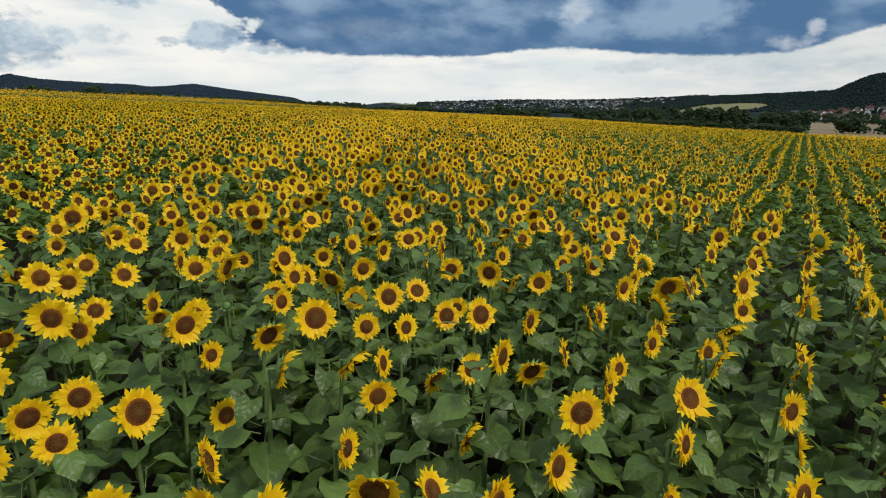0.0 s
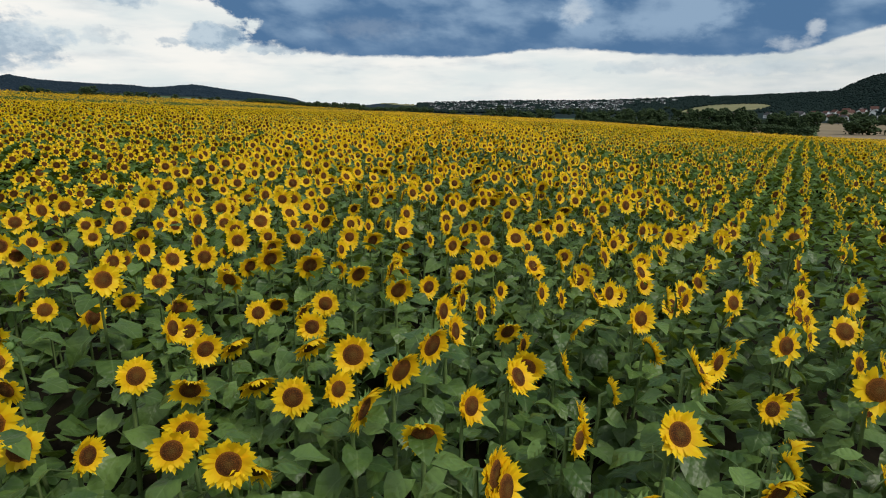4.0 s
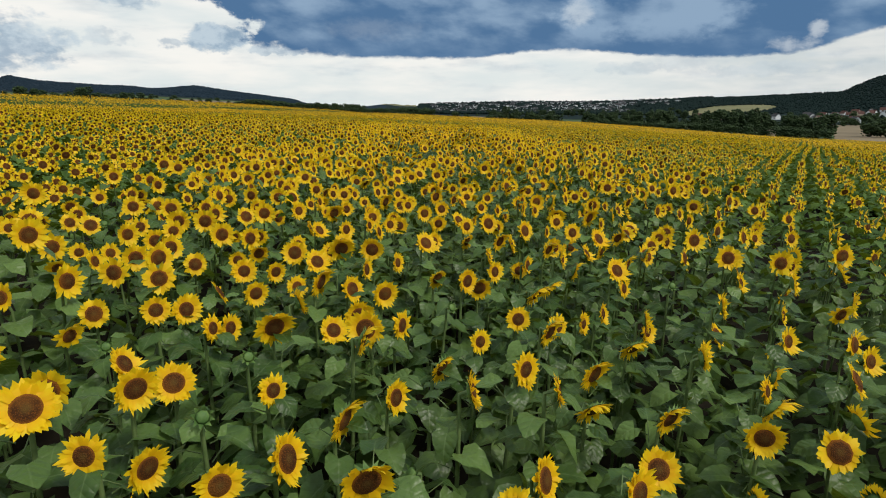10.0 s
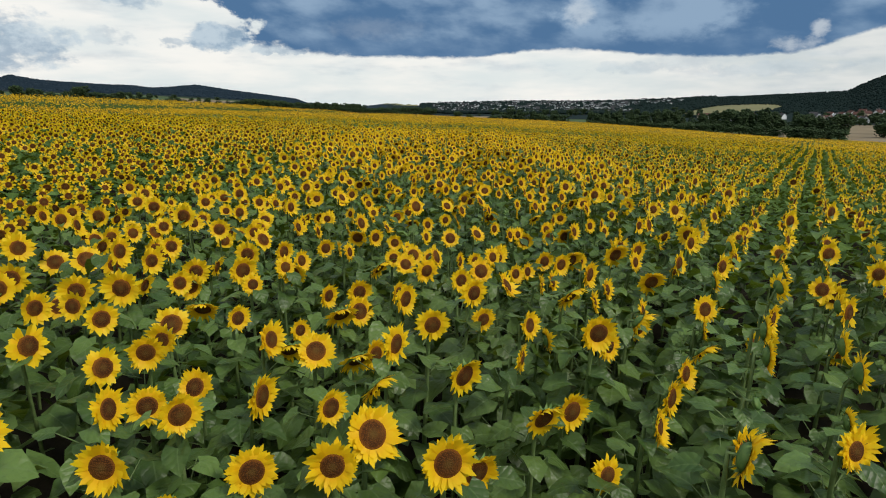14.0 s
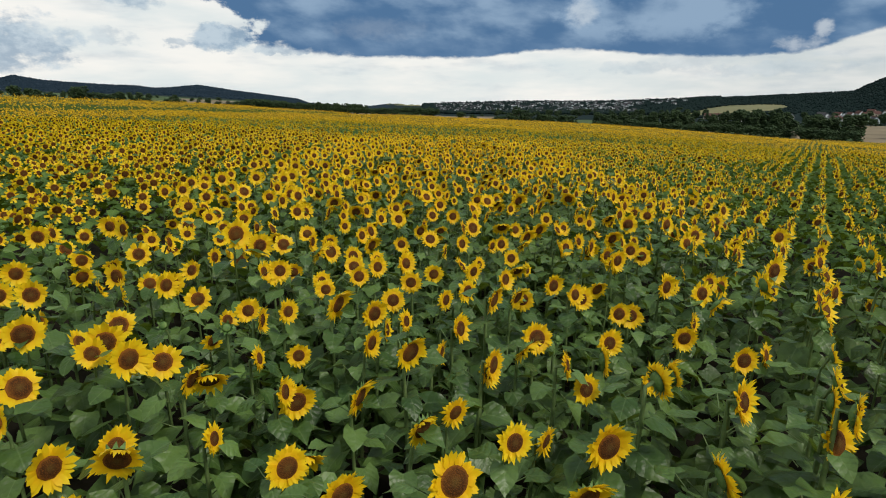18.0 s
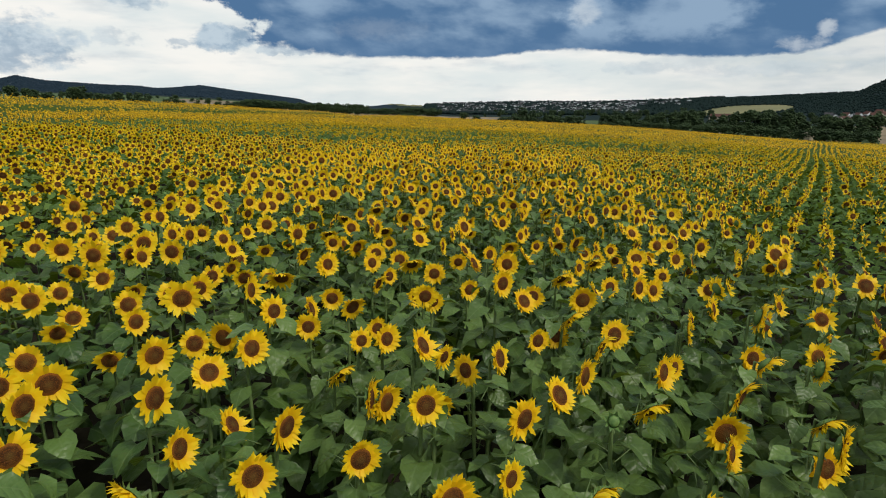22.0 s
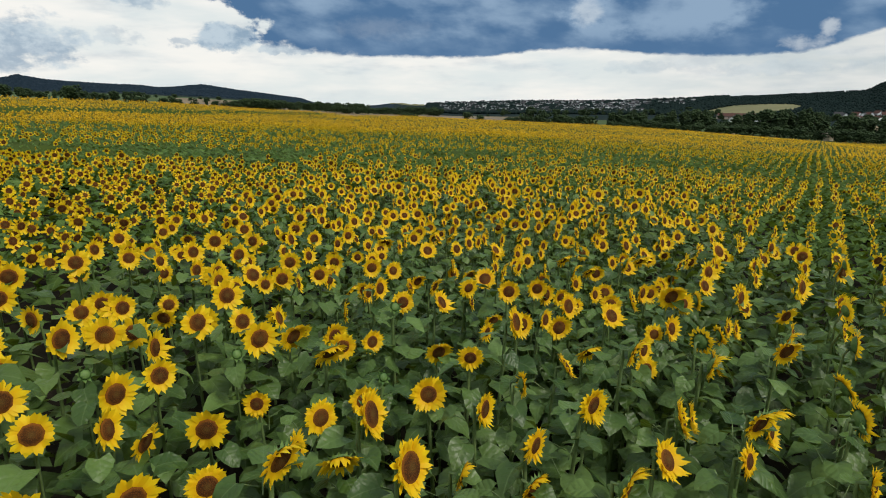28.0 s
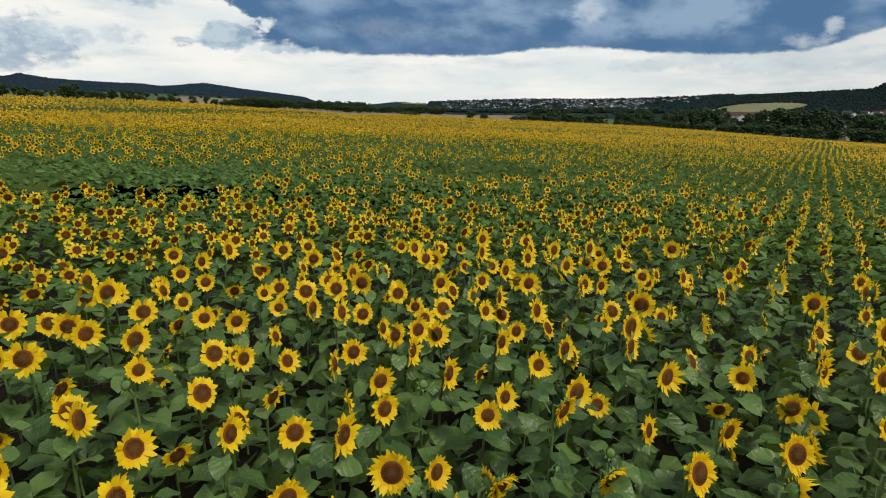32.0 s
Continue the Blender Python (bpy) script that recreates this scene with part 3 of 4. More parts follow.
# ---- far rows: leaf canopy and small flower heads ----
def far_canopy(step, seen):
    """Bumpy sheet of leaves that closes the rows where single leaves are too small to tell apart."""
    gx, gy = np.meshgrid(np.arange(-200, 300, step), np.arange(-45, 262, step), indexing="ij")
    d = nearest_view(gx, gy)
    inside = in_field(gx, gy) & (((d > 20) & (d < 1e8)) if seen else (nearest_view(gx - 1.6, gy) > 1e8) | (nearest_view(gx + 1.6, gy) > 1e8) | (nearest_view(gx, gy - 1.6) > 1e8))
    d = np.where(d < 1e8, d, 60) if seen else np.full(d.shape, 22.0)
    core = inside.copy()
    for sx in (-1, 0, 1):
        for sy in (-1, 0, 1):
            core &= np.roll(np.roll(inside, sx, 0), sy, 1)
    jx = rows_rng.uniform(-0.4, 0.4, gx.shape) * step
    jy = rows_rng.uniform(-0.4, 0.4, gx.shape) * step
    gx, gy = gx + jx, gy + jy
    gz = field_z(gx, gy) + np.interp(d, (20, 27, 60), (0.85, 1.25, 1.40)) + rows_rng.uniform(-0.16, 0.14, gx.shape) - 0.85 * hollow(gx, gy)
    gz = np.where(core, gz, field_z(gx, gy) + 0.75)
    quad = inside[:-1, :-1] & inside[1:, :-1] & inside[:-1, 1:] & inside[1:, 1:]
    n = gx.shape[1]
    i, j = np.where(quad)
    a = i * n + j
    t = np.concatenate((np.stack((a, a + n, a + n + 1), 1), np.stack((a, a + n + 1, a + 1), 1)))
    used, inv = np.unique(t, return_inverse=True)
    v = np.stack((gx, gy, gz), -1).reshape(-1, 3)[used]
    return v, inv.reshape(-1, 3), np.stack((vigour(v[:, 0], v[:, 1]) * core.reshape(-1)[used] * np.interp(v[:, 1], (95, 130), (1.0, 1.3)), np.zeros(len(v))), 1)


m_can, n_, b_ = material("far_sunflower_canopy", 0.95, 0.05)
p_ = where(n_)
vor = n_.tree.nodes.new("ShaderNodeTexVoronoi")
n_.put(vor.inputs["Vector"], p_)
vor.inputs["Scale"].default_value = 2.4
# leaf green is darkened to stand in for shade between the leaves
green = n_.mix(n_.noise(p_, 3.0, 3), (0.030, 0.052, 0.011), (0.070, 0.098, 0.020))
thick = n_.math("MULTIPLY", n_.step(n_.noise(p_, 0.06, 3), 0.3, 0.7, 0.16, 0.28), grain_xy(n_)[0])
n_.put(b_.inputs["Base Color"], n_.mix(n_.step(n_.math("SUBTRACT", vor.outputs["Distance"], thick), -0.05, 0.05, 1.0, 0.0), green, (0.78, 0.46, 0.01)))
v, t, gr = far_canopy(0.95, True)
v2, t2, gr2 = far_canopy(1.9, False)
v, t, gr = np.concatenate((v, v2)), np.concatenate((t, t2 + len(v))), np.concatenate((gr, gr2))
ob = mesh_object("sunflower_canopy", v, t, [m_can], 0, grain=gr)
tagged(ob, "closed leaf canopy of the distant sunflower rows", "sunflowers", "", "stuff")


def far_heads(gap_a, gap_b, near, far, dense, sides):
    """Small flower heads over the canopy between two distances: a yellow ring round a brown middle."""
    x, y, _, _ = lay_rows(-90, 330, -175, 170, gap_a, gap_b)
    d = nearest_view(x, y)
    p = np.where((d >= near) & (d < far), dense, 0.0) * (1 - 0.85 * hollow(x, y))
    if far > 1000:
        p = np.where(d > 1e8, np.where(np.abs(x) < 60, 0.28, 0.10) * (y < 150) * (x < 140), p)
    k = in_field(x, y) & (rows_rng.random(len(x)) < p * (0.2 + 0.8 * vigour(x, y)))
    x, y, d = x[k], y[k], d[k]
    z = field_z(x, y) + rows_rng.normal(1.54, 0.12, len(x))
    f = FACING + rows_rng.normal(0, radians(26), len(x))
    e = rows_rng.normal(0.12, 0.25, len(x))
    r = rows_rng.uniform(0.08, 0.118, len(x))[:, None]
    s = np.stack((np.cos(f), -np.sin(f), 0 * f), 1)
    u = np.stack((-np.sin(f) * np.sin(e), -np.cos(f) * np.sin(e), np.cos(e)), 1)
    n = np.stack((np.sin(f) * np.cos(e), np.cos(f) * np.cos(e), np.sin(e)), 1)
    c = np.stack((x, y, z), 1)
    turn = [0.4 + 6.283 * q / sides for q in range(sides)]
    inner = [c + 0.57 * r * (math.cos(q) * s + math.sin(q) * u) + 0.01 * n for q in turn]
    outer = [c + r * (math.cos(q) * s + math.sin(q) * u) - 0.02 * n for q in turn]
    v = np.stack(inner + outer, 1).reshape(-1, 3)
    t = [(0, i, i + 1) for i in range(1, sides - 1)]
    m = [1] * len(t)
    for i in range(sides):
        j = (i + 1) % sides
        t += [(i, sides + i, sides + j), (i, sides + j, j)]
        m += [0, 0]
    t = np.array(t)
    return v, (t[None] + (np.arange(len(x)) * 2 * sides)[:, None, None]).reshape(-1, 3), np.tile(m, len(x))


heads = Build()
for args in ((0.37, 0.45, 45, 66, 0.80, 4), (0.56, 0.58, 66, 1e7, 0.74, 4)):
    v, t, m = far_heads(*args)
    heads.add(v, t, 0)
    heads.m[-1] = m
v, t, m = heads.done()
ob = mesh_object("sunflower_heads", v, t, [M_PETAL_J, M_DISC], m, False)
tagged(ob, "small yellow flower heads over the distant sunflower rows", "sunflowers", "", "stuff")


# ---- ground sheet to the horizon ----
def ground_sheet():
    front = np.arange(-58, 58.01, 0.4)
    angs = np.radians(np.concatenate((np.arange(-180, -58, 5.0), front, np.arange(62, 179, 5.0))))
    rings = np.concatenate((np.geomspace(2.5, 58, 36), np.arange(60, 232, 1.6), np.geomspace(238, 420, 12), np.geomspace(432, 4850, 80)))
    rr, aa = np.meshgrid(rings, angs, indexing="ij")
    gx, gy = rr * np.sin(aa), rr * np.cos(aa)
    gz = ground_z(gx, gy)
    hill = np.clip((rr - 1500) / 1200, 0, 1)
    gz = gz + hill * rows_rng.uniform(-4, 4, gz.shape) * (np.abs(aa) < 1.3)
    n = len(angs)
    v = np.concatenate((np.stack((gx, gy, gz), -1).reshape(-1, 3), [(0, 0, float(ground_z(0.0, 0.01)))]))
    t, m = [], []
    for j in range(n):
        t.append((len(v) - 1, j, (j + 1) % n))
        m.append(0)
    for i in range(len(rings) - 1):
        for j in range(n):
            k = (j + 1) % n
            p, q = i * n + j, i * n + k
            t += [(p, q + n, q), (p, p + n, q + n)]
            m += [cover(gx[i, j], gy[i, j])] * 2
    return v, t, m


def cover(x, y):
    """Which crop or wood covers the land: soil, meadow, stubble, forest, pale grass."""
    r, d = math.hypot(x, y), math.degrees(math.atan2(x, y))
    wave = 0.5 * math.sin(r * 0.011) + 0.3 * math.sin(r * 0.023 + d)
    if abs(past_track(x, y)) < 11 and y < 200:
        return 1
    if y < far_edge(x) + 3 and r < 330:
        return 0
    if d > 31.6 and 330 < r < 650:
        return 2
    if -15.5 + wave < d < 6 + wave and r < 740:
        return 2
    if -24 + wave < d < -14 and 720 < r < 1150:
        return 2
    if ((d - 24.9) / 3.9) ** 2 + ((r - 1130 - 12 * (d - 26)) / 165) ** 2 < 1:
        return 4
    if -5.6 + wave < d < -2.6 and r > 2250:
        return 4
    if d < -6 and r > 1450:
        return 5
    if r > 1250 or (d > -2.5 and r > 620):
        return 3
    return 1


# blue of distant haze and shade between trees are mixed into this colour
M_HAZY_WOOD = plain("conifer_forest", (0.010, 0.020, 0.031), (0.017, 0.030, 0.043), 0.015, 0.95, 0.05, 0.8)
M_PALE = plain("pale_meadow", (0.135, 0.140, 0.070), (0.195, 0.185, 0.095), 0.01, 0.9, 0.1)
v, t, m = ground_sheet()
ob = mesh_object("ground", v, t, [M_SOIL, M_MEADOW, M_STUBBLE, M_FOREST, M_PALE, M_HAZY_WOOD], m)
tagged(ob, "rolling farmland with dark soil, meadows, stubble and wooded hills", "ground", "", "structure")

# ---- trees and hedges round the field ----
def part(name, v, t, mat, parent, label=""):
    ob = mesh_object(name, v, t, [mat], 0, True, parent, label)
    return ob


def blob(rng, c, r, flat=0.8):
    """An irregular leaf clump of eight faces with torn corners."""
    v = [(1, 0, 0), (0, 1, 0), (-1, 0, 0), (0, -1, 0), (0, 0, 1), (0, 0, -1)]
    q = rng.uniform(0, 6.28)
    cs, sn = math.cos(q), math.sin(q)
    out = []
    for a, b, z in v:
        k = r * rng.uniform(0.6, 1.35)
        out.append((c[0] + (a * cs - b * sn) * k, c[1] + (a * sn + b * cs) * k, c[2] + z * k * flat))
    return out, [(0, 1, 4), (1, 2, 4), (2, 3, 4), (3, 0, 4), (1, 0, 5), (2, 1, 5), (3, 2, 5), (0, 3, 5)]


def make_tree(rng, name, height, spread, low, clumps, label, category):
    """Tapered trunk with limbs and a crown of clumps; height and spread in metres."""
    tree = new(name)
    tagged(tree, label, category)
    h = height
    v, t = tube([(0, 0, -0.5), (0.02 * h, 0, h * 0.3), (-0.01 * h, 0.02 * h, h * 0.7)], (0.035 * h, 0.025 * h, 0.008 * h), 6)
    b = Build()
    b.add(v, t, 0)
    for _ in range(5):
        a, z = rng.uniform(0, 6.28), rng.uniform(0.25, 0.55) * h
        lv, lt = tube([(0, 0, z), (0.3 * spread * math.cos(a), 0.3 * spread * math.sin(a), z + 0.22 * h)], (0.014 * h, 0.005 * h), 4)
        b.add(lv, lt, 0)
    part("trunk", *b.done()[:2], M_BARK, tree)
    b = Build()
    lobes = []
    for k in range(9):
        z = rng.uniform(low + 0.16, 0.80)
        reach = math.sin(math.pi * min(1.0, 0.12 + z * 0.95)) ** 0.6
        lobes.append((rng.uniform(0, 6.28), rng.uniform(0.15, 0.62) * reach, z, rng.uniform(0.20, 0.30)))
    for a, q, z, size in lobes:
        c = (0.5 * spread * q * math.cos(a), 0.5 * spread * q * math.sin(a), z * h)
        b.add(*blob(rng, c, size * 0.72 * spread, h / spread * 0.62), 0)
    for k in range(clumps):
        a, q, z, size = lobes[k % len(lobes)]
        d = np.array([rng.gauss(0, 1) for _ in range(3)])
        d = d / np.linalg.norm(d) * rng.uniform(0.75, 1.08)
        p = (0.5 * spread * q * math.cos(a) + d[0] * size * spread, 0.5 * spread * q * math.sin(a) + d[1] * size * spread, max(low * h, z * h + d[2] * size * 0.75 * h))
        b.add(*blob(rng, p, 0.036 * (spread + h) * rng.uniform(0.55, 1.25)), 0)
    top = max(float(q[:, 2].max()) for q in b.v)
    b.v = [q * (1, 1, h / top) for q in b.v]
    part("crown", *b.done()[:2], M_CROWN, tree)
    return tree


def spot(deg, r, eye=(0.0, 0.0)):
    x, y = eye[0] + r * math.sin(radians(deg)), eye[1] + r * math.cos(radians(deg))
    return x, y, float(ground_z(x, y))


trng = random.Random(21)
TALL = "dark green broadleaved tree beyond the sunflower field"
kinds = {
    "tall": [make_tree(trng, "tree", 14, 10, 0.12, 330, TALL, "tree") for _ in range(3)],
    "round": [make_tree(trng, "tree", 9, 9.5, 0.02, 300, "rounded dark green tree standing in farmland", "tree") for _ in range(2)],
    "bush": [make_tree(trng, "bush", 4.2, 6.5, 0.01, 220, "low dark green bush at the field margin", "bush") for _ in range(2)],
    "slim": [make_tree(trng, "tree", 12, 5.5, 0.05, 200, "slim upright green tree at the field margin", "tree")],
}
first = {}


def stand(kind, deg, r, scale=1.0, eye=(0.0, 0.0), group=""):
    x, y, z = spot(deg, r, eye)
    src = trng.choice(kinds[kind])
    m = pose(x, y, z, 0, 0, trng.uniform(0, 360))
    if src.name not in first:
        first[src.name] = True
        src.matrix_basis = m
        src.scale = (scale,) * 3
        ob = src
    else:
        ob = copy_thing(src, m)
        ob.scale = (scale,) * 3
    if group:
        ob["group"] = group
    return ob


HEIGHT = {"tall": 14, "round": 9, "bush": 4.2, "slim": 12}


def stand_up_to(kind, deg, r, top, eye, group=""):
    """A tree at a bearing and distance from an eye 3.85 m up that reaches the given height in degrees."""
    z = spot(deg, r, eye)[2]
    return stand(kind, deg, r, (3.85 + r * math.tan(radians(top)) - z) / HEIGHT[kind], eye, group)


MID = (-0.81, 49.2)
LATE = (-1.3, 63.5)
# belt of trees along the valley road
belt = np.random.default_rng(3)
deg = 14.6
while deg < 36.0:
    big = float(np.interp(deg, (15, 20, 26), (0.55, 0.66, 0.84)))
    stand("tall" if belt.random() < 0.75 else "round", deg, belt.uniform(338, 362), big * belt.uniform(0.85, 1.3), MID, "tree belt by the valley road")
    deg += belt.uniform(0.42, 0.72)
deg = 14.8
while deg < 36.0:
    stand("bush", deg, belt.uniform(322, 334), belt.uniform(1.0, 1.6), MID, "hedge under the tree belt")
    deg += belt.uniform(0.5, 1.1)
for deg, r, s in ((36.5, 420, 2.0), (37.2, 424, 2.6), (39.6, 425, 2.5), (40.2, 428, 2.0), (42.0, 430, 2.6)):
    stand("bush", deg - 2.2, r, s, (0, 0), "bushes in the stubble")
for k in range(150):
    stand("round" if belt.random() < 0.6 else "bush", belt.uniform(29.5, 43), belt.uniform(610, 880), belt.uniform(0.6, 1.0), (0, 0), "garden trees of the village")
# trees on the far margin ahead
for kind, deg, r, top in (("round", 7.65, 165, -0.05), ("round", 8.7, 168, -0.40), ("bush", 9.2, 168, -0.62), ("slim", 10.3, 172, -0.62), ("bush", 10.6, 175, -0.80), ("bush", 11.6, 178, -0.92), ("bush", 12.6, 182, -0.85), ("bush", 13.5, 186, -0.9),
                          ("bush", 6.4, 170, -1.02), ("bush", 5.6, 175, -1.05), ("bush", 1.5, 250, -0.58), ("bush", 2.8, 262, -0.86), ("bush", -4.6, 300, -0.58), ("bush", -4.0, 302, -0.62)):
    stand_up_to(kind, deg, r, top, LATE, "margin trees")
# trees between the town's lowest streets
for k in range(70):
    stand("round" if belt.random() < 0.7 else "bush", belt.uniform(3, 22.5), belt.uniform(680, 1300), belt.uniform(0.7, 1.2), (0, 0), "trees below the hillside town")
# clumps in the farmland to the west
for kind, deg, r, top in (("round", -37.6, 640, 1.65), ("round", -36.7, 640, 1.45), ("round", -36.1, 650, 1.35), ("bush", -35.3, 610, 1.12), ("slim", -34.4, 620, 1.25), ("round", -33.5, 640, 1.62), ("round", -33.0, 645, 1.7), ("bush", -32.5, 620, 1.2),
                          ("round", -31.6, 640, 1.08), ("bush", -31.0, 620, 1.02), ("round", -30.1, 630, 1.24), ("slim", -29.4, 640, 1.2), ("round", -28.8, 640, 1.22), ("round", -28.1, 630, 1.12), ("bush", -26.4, 600, 0.68), ("round", -25.6, 620, 0.72), ("bush", -25.1, 610, 0.6),
                          ("round", -23.9, 620, 0.64), ("slim", -22.9, 640, 0.76), ("bush", -22.2, 620, 0.45), ("round", -21.4, 620, 0.5), ("bush", -20.9, 610, 0.42)):
    stand_up_to(kind, deg, r, top, LATE, "scattered farmland trees")
for k in range(17):
    deg = -20.5 + k * 0.34
    stand_up_to("round" if belt.random() < 0.75 else "bush", deg, 600 + belt.uniform(-12, 12), 0.48 + 0.17 * math.sin((deg + 20.5) * 0.75) + belt.uniform(-0.08, 0.08), LATE, "dark hedge in the farmland")
for k in range(22):
    deg = -14.7 + k * 0.31
    stand_up_to("round" if belt.random() < 0.7 else "tall", deg, 620 + belt.uniform(-15, 15), float(np.interp(deg, (-14.7, -12, -8), (0.32, 0.36, 0.05))) + belt.uniform(-0.16, 0.08), LATE, "dark hedge in the farmland")
for k in range(19):
    deg = -7.8 + k * 0.36
    stand_up_to("bush", deg, 640 + belt.uniform(-15, 15), -0.14 + belt.uniform(-0.14, 0.06), LATE, "dark hedge in the farmland")
for deg in np.arange(-38.5, -21.0, 0.8):
    stand("bush", float(deg) + belt.uniform(-0.3, 0.3), 900 + belt.uniform(-60, 200), belt.uniform(1.0, 1.7), MID, "field hedges below the hill")

# ---- far woods on the hillsides ----
wb, wr = Build(), random.Random(8)
for _ in range(21000):
    d = wr.uniform(19, 60)
    r = wr.uniform(850, 1800)
    if cover(r * math.sin(radians(d)), r * math.cos(radians(d))) != 3 or (23 < d < 29.5 and r < 960):
        continue
    x, y, z = spot(d, r)
    wb.add(*blob(wr, (x, y, z + 0.9), wr.uniform(1.5, 3.1), 0.85), 0)
for _ in range(8500):
    d, r = wr.uniform(-2.5, 24), wr.uniform(1060, 2230)
    x, y, z = spot(d, r)
    if cover(x, y) == 4:
        continue
    wb.add(*blob(wr, (x, y, z + 2), wr.uniform(3, 6), 0.8), 0)
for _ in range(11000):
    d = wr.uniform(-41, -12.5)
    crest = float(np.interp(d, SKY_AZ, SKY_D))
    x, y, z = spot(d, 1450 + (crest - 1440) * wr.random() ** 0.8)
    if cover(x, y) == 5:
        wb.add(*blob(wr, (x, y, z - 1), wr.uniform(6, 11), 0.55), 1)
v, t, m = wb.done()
ob = mesh_object("woods", v, t, [M_FOREST, M_HAZY_WOOD], m)
tagged(ob, "dark distant woodland covering the hillsides", "forest", "", "stuff")

# ---- houses ----
M_WHITE = plain("white_render", (0.74, 0.77, 0.80), (0.82, 0.84, 0.86), 0.8, 0.85, 0.2)
M_CREAM = plain("cream_render", (0.58, 0.50, 0.38), (0.66, 0.57, 0.44), 0.8, 0.85, 0.2)
M_PINK = plain("pink_render", (0.40, 0.33, 0.28), (0.46, 0.38, 0.33), 0.8, 0.85, 0.2)
M_RED = plain("red_roof_tile", (0.060, 0.030, 0.026), (0.095, 0.046, 0.038), 1.5, 0.85, 0.2)
M_SLATE = plain("grey_roof_tile", (0.030, 0.030, 0.034), (0.060, 0.060, 0.066), 1.5, 0.8, 0.25)
M_BROWN = plain("brown_roof_tile", (0.10, 0.06, 0.045), (0.15, 0.09, 0.06), 1.5, 0.85, 0.2)
M_GLASS, _, gb = material("window_glass", 0.15, 0.5)
gb.inputs["Base Color"].default_value = (0.03, 0.035, 0.04, 1)


def box(b, x0, x1, y0, y1, z0, z1):
    v = [(x, y, z) for x in (x0, x1) for y in (y0, y1) for z in (z0, z1)]
    q = ((0, 1, 3, 2), (4, 6, 7, 5), (0, 4, 5, 1), (2, 3, 7, 6), (0, 2, 6, 4), (1, 5, 7, 3))
    b.add(v, [tri for a, c, d, e in q for tri in ((a, c, d), (a, d, e))], 0)


def make_house(ln, wd, h, pitch, wall, roof, label, detailed):
    """Gabled house: x along the ridge."""
    house = new("house")
    tagged(house, label, "house")
    b = Build()
    box(b, -ln / 2, ln / 2, -wd / 2, wd / 2, -2.0, h)
    for sx in (-ln / 2, ln / 2):
        b.add([(sx, -wd / 2, h), (sx, wd / 2, h), (sx, 0, h + pitch)], [(0, 1, 2) if sx > 0 else (1, 0, 2)], 0)
    mesh_object("wall", *b.done()[:2], [wall], 0, False, house)
    b = Build()
    over, th = 0.5, 0.25
    for sy in (-1, 1):
        e = sy * (wd / 2 + over)
        ze = h - pitch * over / (wd / 2)
        x0, x1 = -ln / 2 - over, ln / 2 + over
        v = [(x0, e, ze), (x1, e, ze), (x1, 0, h + pitch), (x0, 0, h + pitch)]
        v += [(p[0], p[1], p[2] + th) for p in v]
        q = ((0, 1, 2, 3), (7, 6, 5, 4), (0, 4, 5, 1), (1, 5, 6, 2), (2, 6, 7, 3), (3, 7, 4, 0))
        b.add(v, [tri for a, c, d, f in q for tri in ((a, c, d), (a, d, f))], 0)
    mesh_object("roof", *b.done()[:2], [roof], 0, False, house)
    if detailed:
        for sy in (-1, 1):
            for k in range(3):
                for z in ((1.0,) if h < 4 else (1.0, 3.6)):
                    b = Build()
                    x = (k - 1) * ln * 0.3
                    y = sy * (wd / 2 + 0.02)
                    box(b, x - 0.55, x + 0.55, y - 0.03, y + 0.03, z, z + 1.3)
                    mesh_object("window", *b.done()[:2], [M_GLASS], 0, False, house)
        b = Build()
        box(b, ln * 0.2, ln * 0.2 + 0.7, -0.35, 0.35, h + pitch * 0.5, h + pitch + 0.9)
        mesh_object("chimney", *b.done()[:2], [M_BROWN], 0, False, house)
    return house


used_house = set()


def site(src, deg, r, turn, eye=(0.0, 0.0), group=""):
    x, y, z = spot(deg, r, eye)
    m = pose(x, y, z, 0, 0, turn)
    if src.name in used_house:
        src = copy_thing(src, m)
    else:
        src.matrix_basis = m
    used_house.add(src.name)
    if group:
        src["group"] = group
    return src


white_red = make_house(8, 6.6, 3.8, 2.9, M_WHITE, M_RED, "white rendered house with a red tiled gable roof", True)
white_slate = make_house(8, 6.6, 3.9, 2.9, M_WHITE, M_SLATE, "white rendered house with a dark grey gable roof", True)
cream_red = make_house(9, 7, 3.8, 2.9, M_CREAM, M_RED, "cream rendered house with a red tiled gable roof", True)
barn = make_house(21, 10, 3.4, 3.0, M_PINK, M_RED, "long low building with a red tiled roof among trees", True)
pale = make_house(3.0, 2.8, 3.0, 0.4, M_CREAM, M_PINK, "pale pinkish hut half hidden by trees", False)
G = "village houses below the wooded hill"
for src, deg, r, turn in ((cream_red, 31.6, 640, 20), (white_slate, 32.5, 690, 100), (white_slate, 33.9, 600, 80), (white_red, 33.3, 760, 95), (cream_red, 34.3, 740, 10), (white_slate, 35.0, 760, 40), (white_red, 35.7, 730, 60),
                          (white_slate, 36.2, 640, 20), (white_red, 36.9, 700, 85), (white_slate, 37.6, 760, 15), (white_red, 38.3, 660, 75), (white_slate, 28.6, 700, 100)):
    site(src, deg, r * 1.19, turn, (0, 0), G)
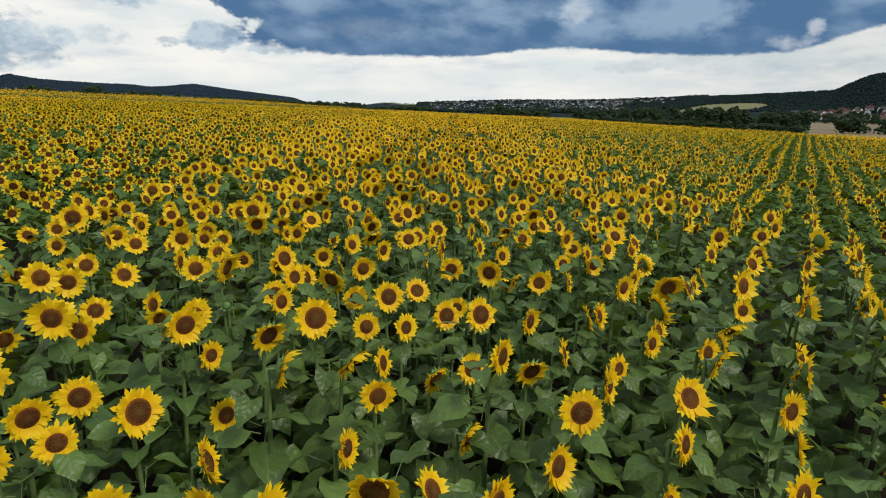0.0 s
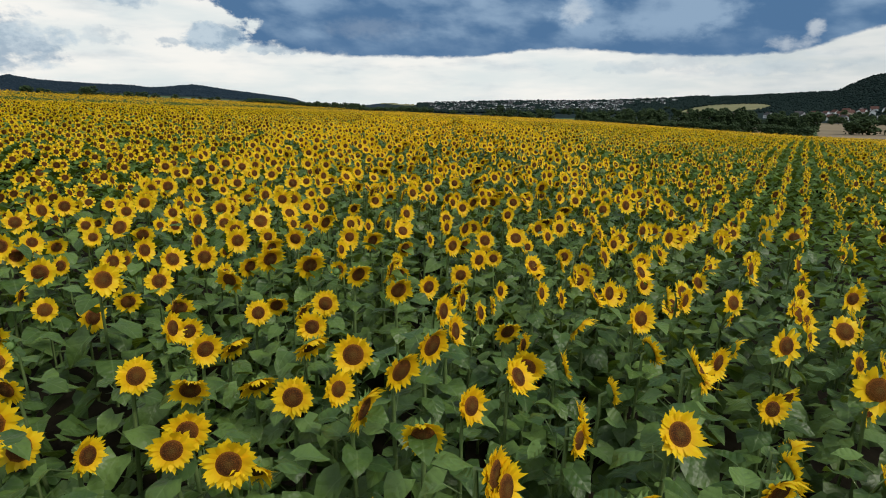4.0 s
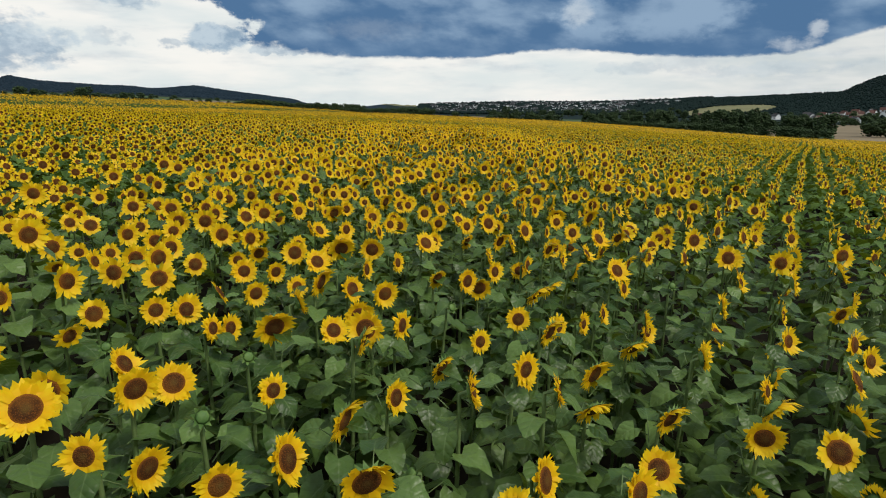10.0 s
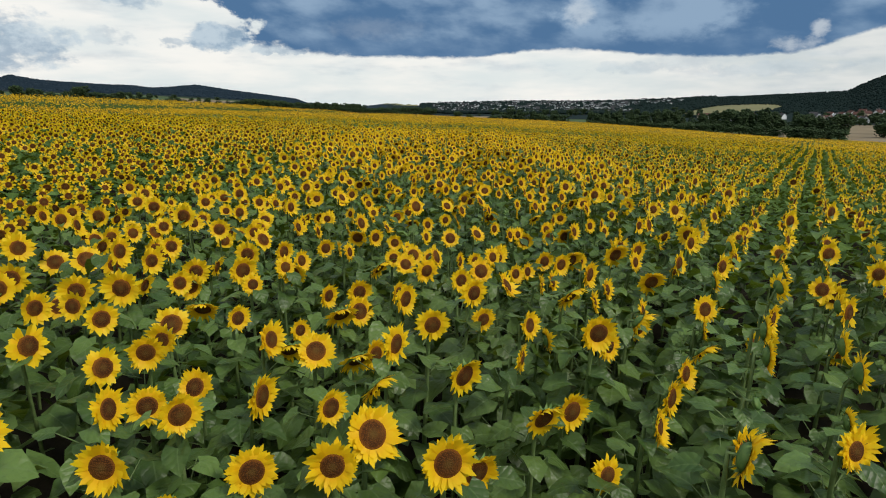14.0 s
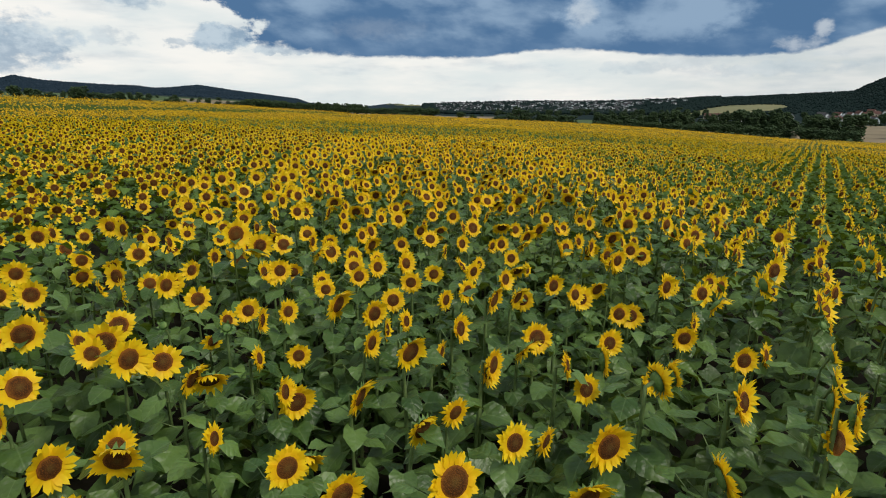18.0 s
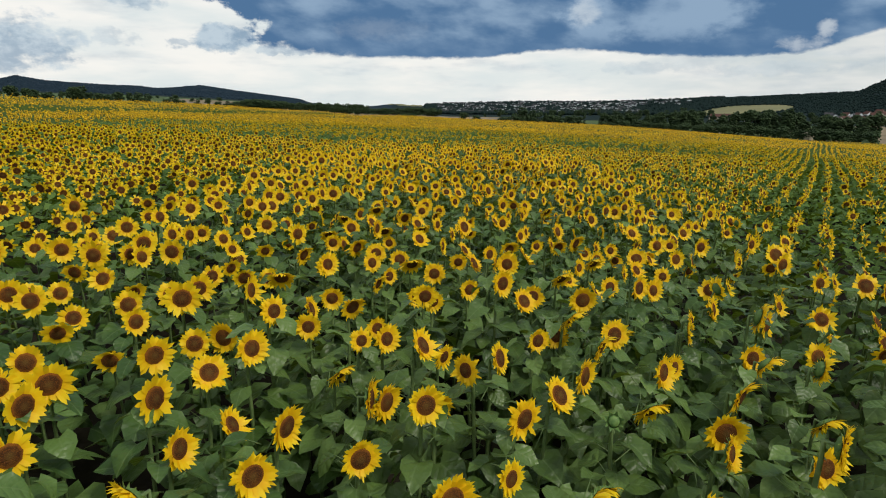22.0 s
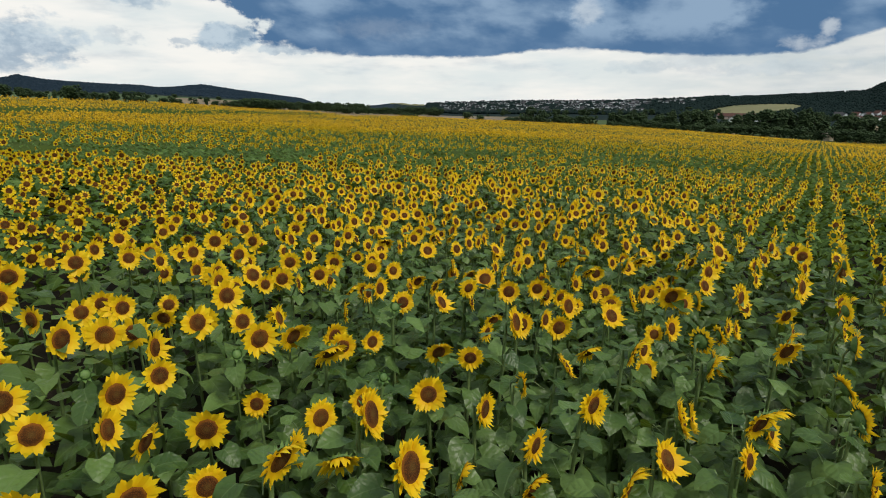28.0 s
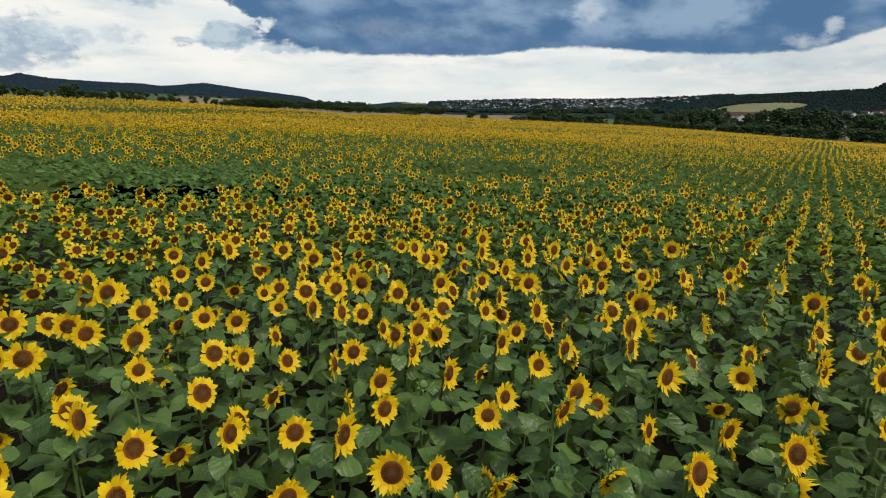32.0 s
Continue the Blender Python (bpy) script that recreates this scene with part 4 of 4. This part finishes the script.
for src, deg, r, turn in ((barn, 23.0, 790, -10), (barn, 24.3, 800, 5), (barn, 25.3, 780, -14), (white_slate, 26.4, 760, 30), (white_slate, 22.9, 600, 60), (pale, 16.7, 386, 20), (pale, 17.3, 387, 30), (pale, 21.4, 382, 10), (pale, 27.6, 374, 15), (pale, 29.4, 374, 30), (white_red, 24.9, 700, 70)):
    site(src, deg, r, turn, (0, 0), G)

vr = random.Random(31)
upper = [make_house(8, 6.5, 3.8, 2.8, wall, roof, label, False) for wall, roof, label in (
    (M_WHITE, M_RED, "small white house with a dull red roof among garden trees"), (M_WHITE, M_SLATE, "small white house with a grey roof among garden trees"), (M_PINK, M_RED, "brick-coloured house with a dull red roof among garden trees"))]
for _ in range(26):
    site(vr.choice(upper), vr.uniform(30.5, 40.0), vr.uniform(730, 930), vr.uniform(0, 180), (0, 0), G)

town = [make_house(ln, wd, h, p, wall, roof, "small white house of the hillside town", False)
        for ln, wd, h, p, wall, roof in ((9, 7, 4.4, 2.0, M_WHITE, M_SLATE), (8, 7, 4.2, 2.0, M_WHITE, M_SLATE), (10, 8, 4.8, 1.9, M_WHITE, M_SLATE), (14, 8, 5.2, 1.0, M_WHITE, M_SLATE), (9, 7, 4.4, 2.0, M_WHITE, M_SLATE))]
hr = random.Random(4)


def town_place(near):
    """A plot on the town's slope, in loose streets."""
    while True:
        d = hr.uniform(-1.2, 21.5)
        k = hr.random()
        r = 1230 + k * 640 if near else 1360 + (0.42 + k * 0.58) * (float(np.interp(d, SKY_AZ, SKY_D)) - 1400)
        if near and d > 17:
            continue
        if hr.random() < 0.72 + 0.35 * math.sin(d * 1.7 + r * 0.013):
            return d, r


for _ in range(225):
    d, r = town_place(True)
    site(hr.choice(town), d, r, hr.uniform(0, 180), (0, 0), "houses of the hillside town")
hb = [Build(), Build()]
for _ in range(120):
    d, r = town_place(False)
    px, py, pz = spot(d, r)
    turn, ln, wd, h = hr.uniform(0, 3.14), hr.uniform(9, 15), hr.uniform(8, 10), hr.uniform(4, 6)
    one = Build()
    box(one, -ln / 2, ln / 2, -wd / 2, wd / 2, -2, h)
    cs, sn = math.cos(turn), math.sin(turn)
    move = lambda q: np.stack((q[:, 0] * cs - q[:, 1] * sn + px, q[:, 0] * sn + q[:, 1] * cs + py, q[:, 2] + pz), 1)
    v, t, _ = one.done()
    hb[0].add(move(v), t, 0)
    e, g = ln / 2 + 0.4, wd / 2 + 0.4
    v = np.array([(-e, -g, h - 0.1), (e, -g, h - 0.1), (e, g, h - 0.1), (-e, g, h - 0.1), (-e, 0, h + 3), (e, 0, h + 2)])
    hb[0].add(move(v), [(0, 1, 5), (0, 5, 4), (2, 3, 4), (2, 4, 5), (0, 4, 3), (1, 2, 5)], 1)
v, t, m = hb[0].done()
ob = mesh_object("far_town", v, t, [M_WHITE, M_SLATE], m, False)
tagged(ob, "white houses with dark roofs crowding the far hillside", "town", "", "stuff")

# ---- sunflowers right under the flight line, each a thing of its own ----
SINGLE = {LEAF: M_LEAF, PETAL: M_PETAL, DISC: M_DISC, STEM: M_STEM, SEPAL: M_SEPAL}


def make_sunflower(rng, bud):
    parts = plant(rng, 0, bud, True)
    flower = new("sunflower")
    label = "young sunflower with a closed green bud and broad leaves" if bud else rng.choice((
        "blooming sunflower with bright yellow petals and brown disc", "tall sunflower with a broad dark brown disc", "blooming sunflower with ragged golden petals on a hairy stem"))
    tagged(flower, label, "sunflower", "sunflowers in the field")
    head = None
    pending = None
    for name, mat, v, t, g in parts:
        if name == "petiole":
            b = Build()
            b.add(*pending[:2], 0, pending[2])
            b.add(v, t, 1)
            bv, bt, bm = b.done()
            mesh_object("leaf", bv, bt, [M_LEAF, M_STEM], bm, True, flower, grain=b.grain())
        elif name == "leaf":
            pending = (v, t, g)
        elif name == "head":
            head = mesh_object("head", v, t, [M_SEPAL], 0, True, flower, "green back of the flower head")
        elif name in ("petals", "disc"):
            mesh_object(name, v, t, [SINGLE[mat]], 0, True, head, "ring of yellow petals" if name == "petals" else "dark brown seed disc", grain=g)
        else:
            mesh_object(name, v, t, [SINGLE[mat]], 0, True, flower)
    return flower


frng = random.Random(77)
models = [make_sunflower(frng, k == 10) for k in range(11)]
fresh = set()
ids = np.where(own)[0]
for i in ids:
    k = 10 if frng.random() > min(vig[i] * 1.15, 0.975) else frng.randrange(10)
    yaw = -math.degrees(FACING + frng.gauss(0, radians(26)))
    m = pose(float(x_all[i]), float(y_all[i]), float(field_z(x_all[i], y_all[i])) - 0.01, frng.gauss(0, 1.5), frng.gauss(0, 1.5), yaw)
    sc = (0.86 + 0.18 * float(vig[i])) * frng.gauss(1.0, 0.045)
    src = models[k]
    if k in fresh:
        ob = copy_thing(src, m)
    else:
        fresh.add(k)
        src.matrix_basis = m
        ob = src
    ob.scale = (sc,) * 3
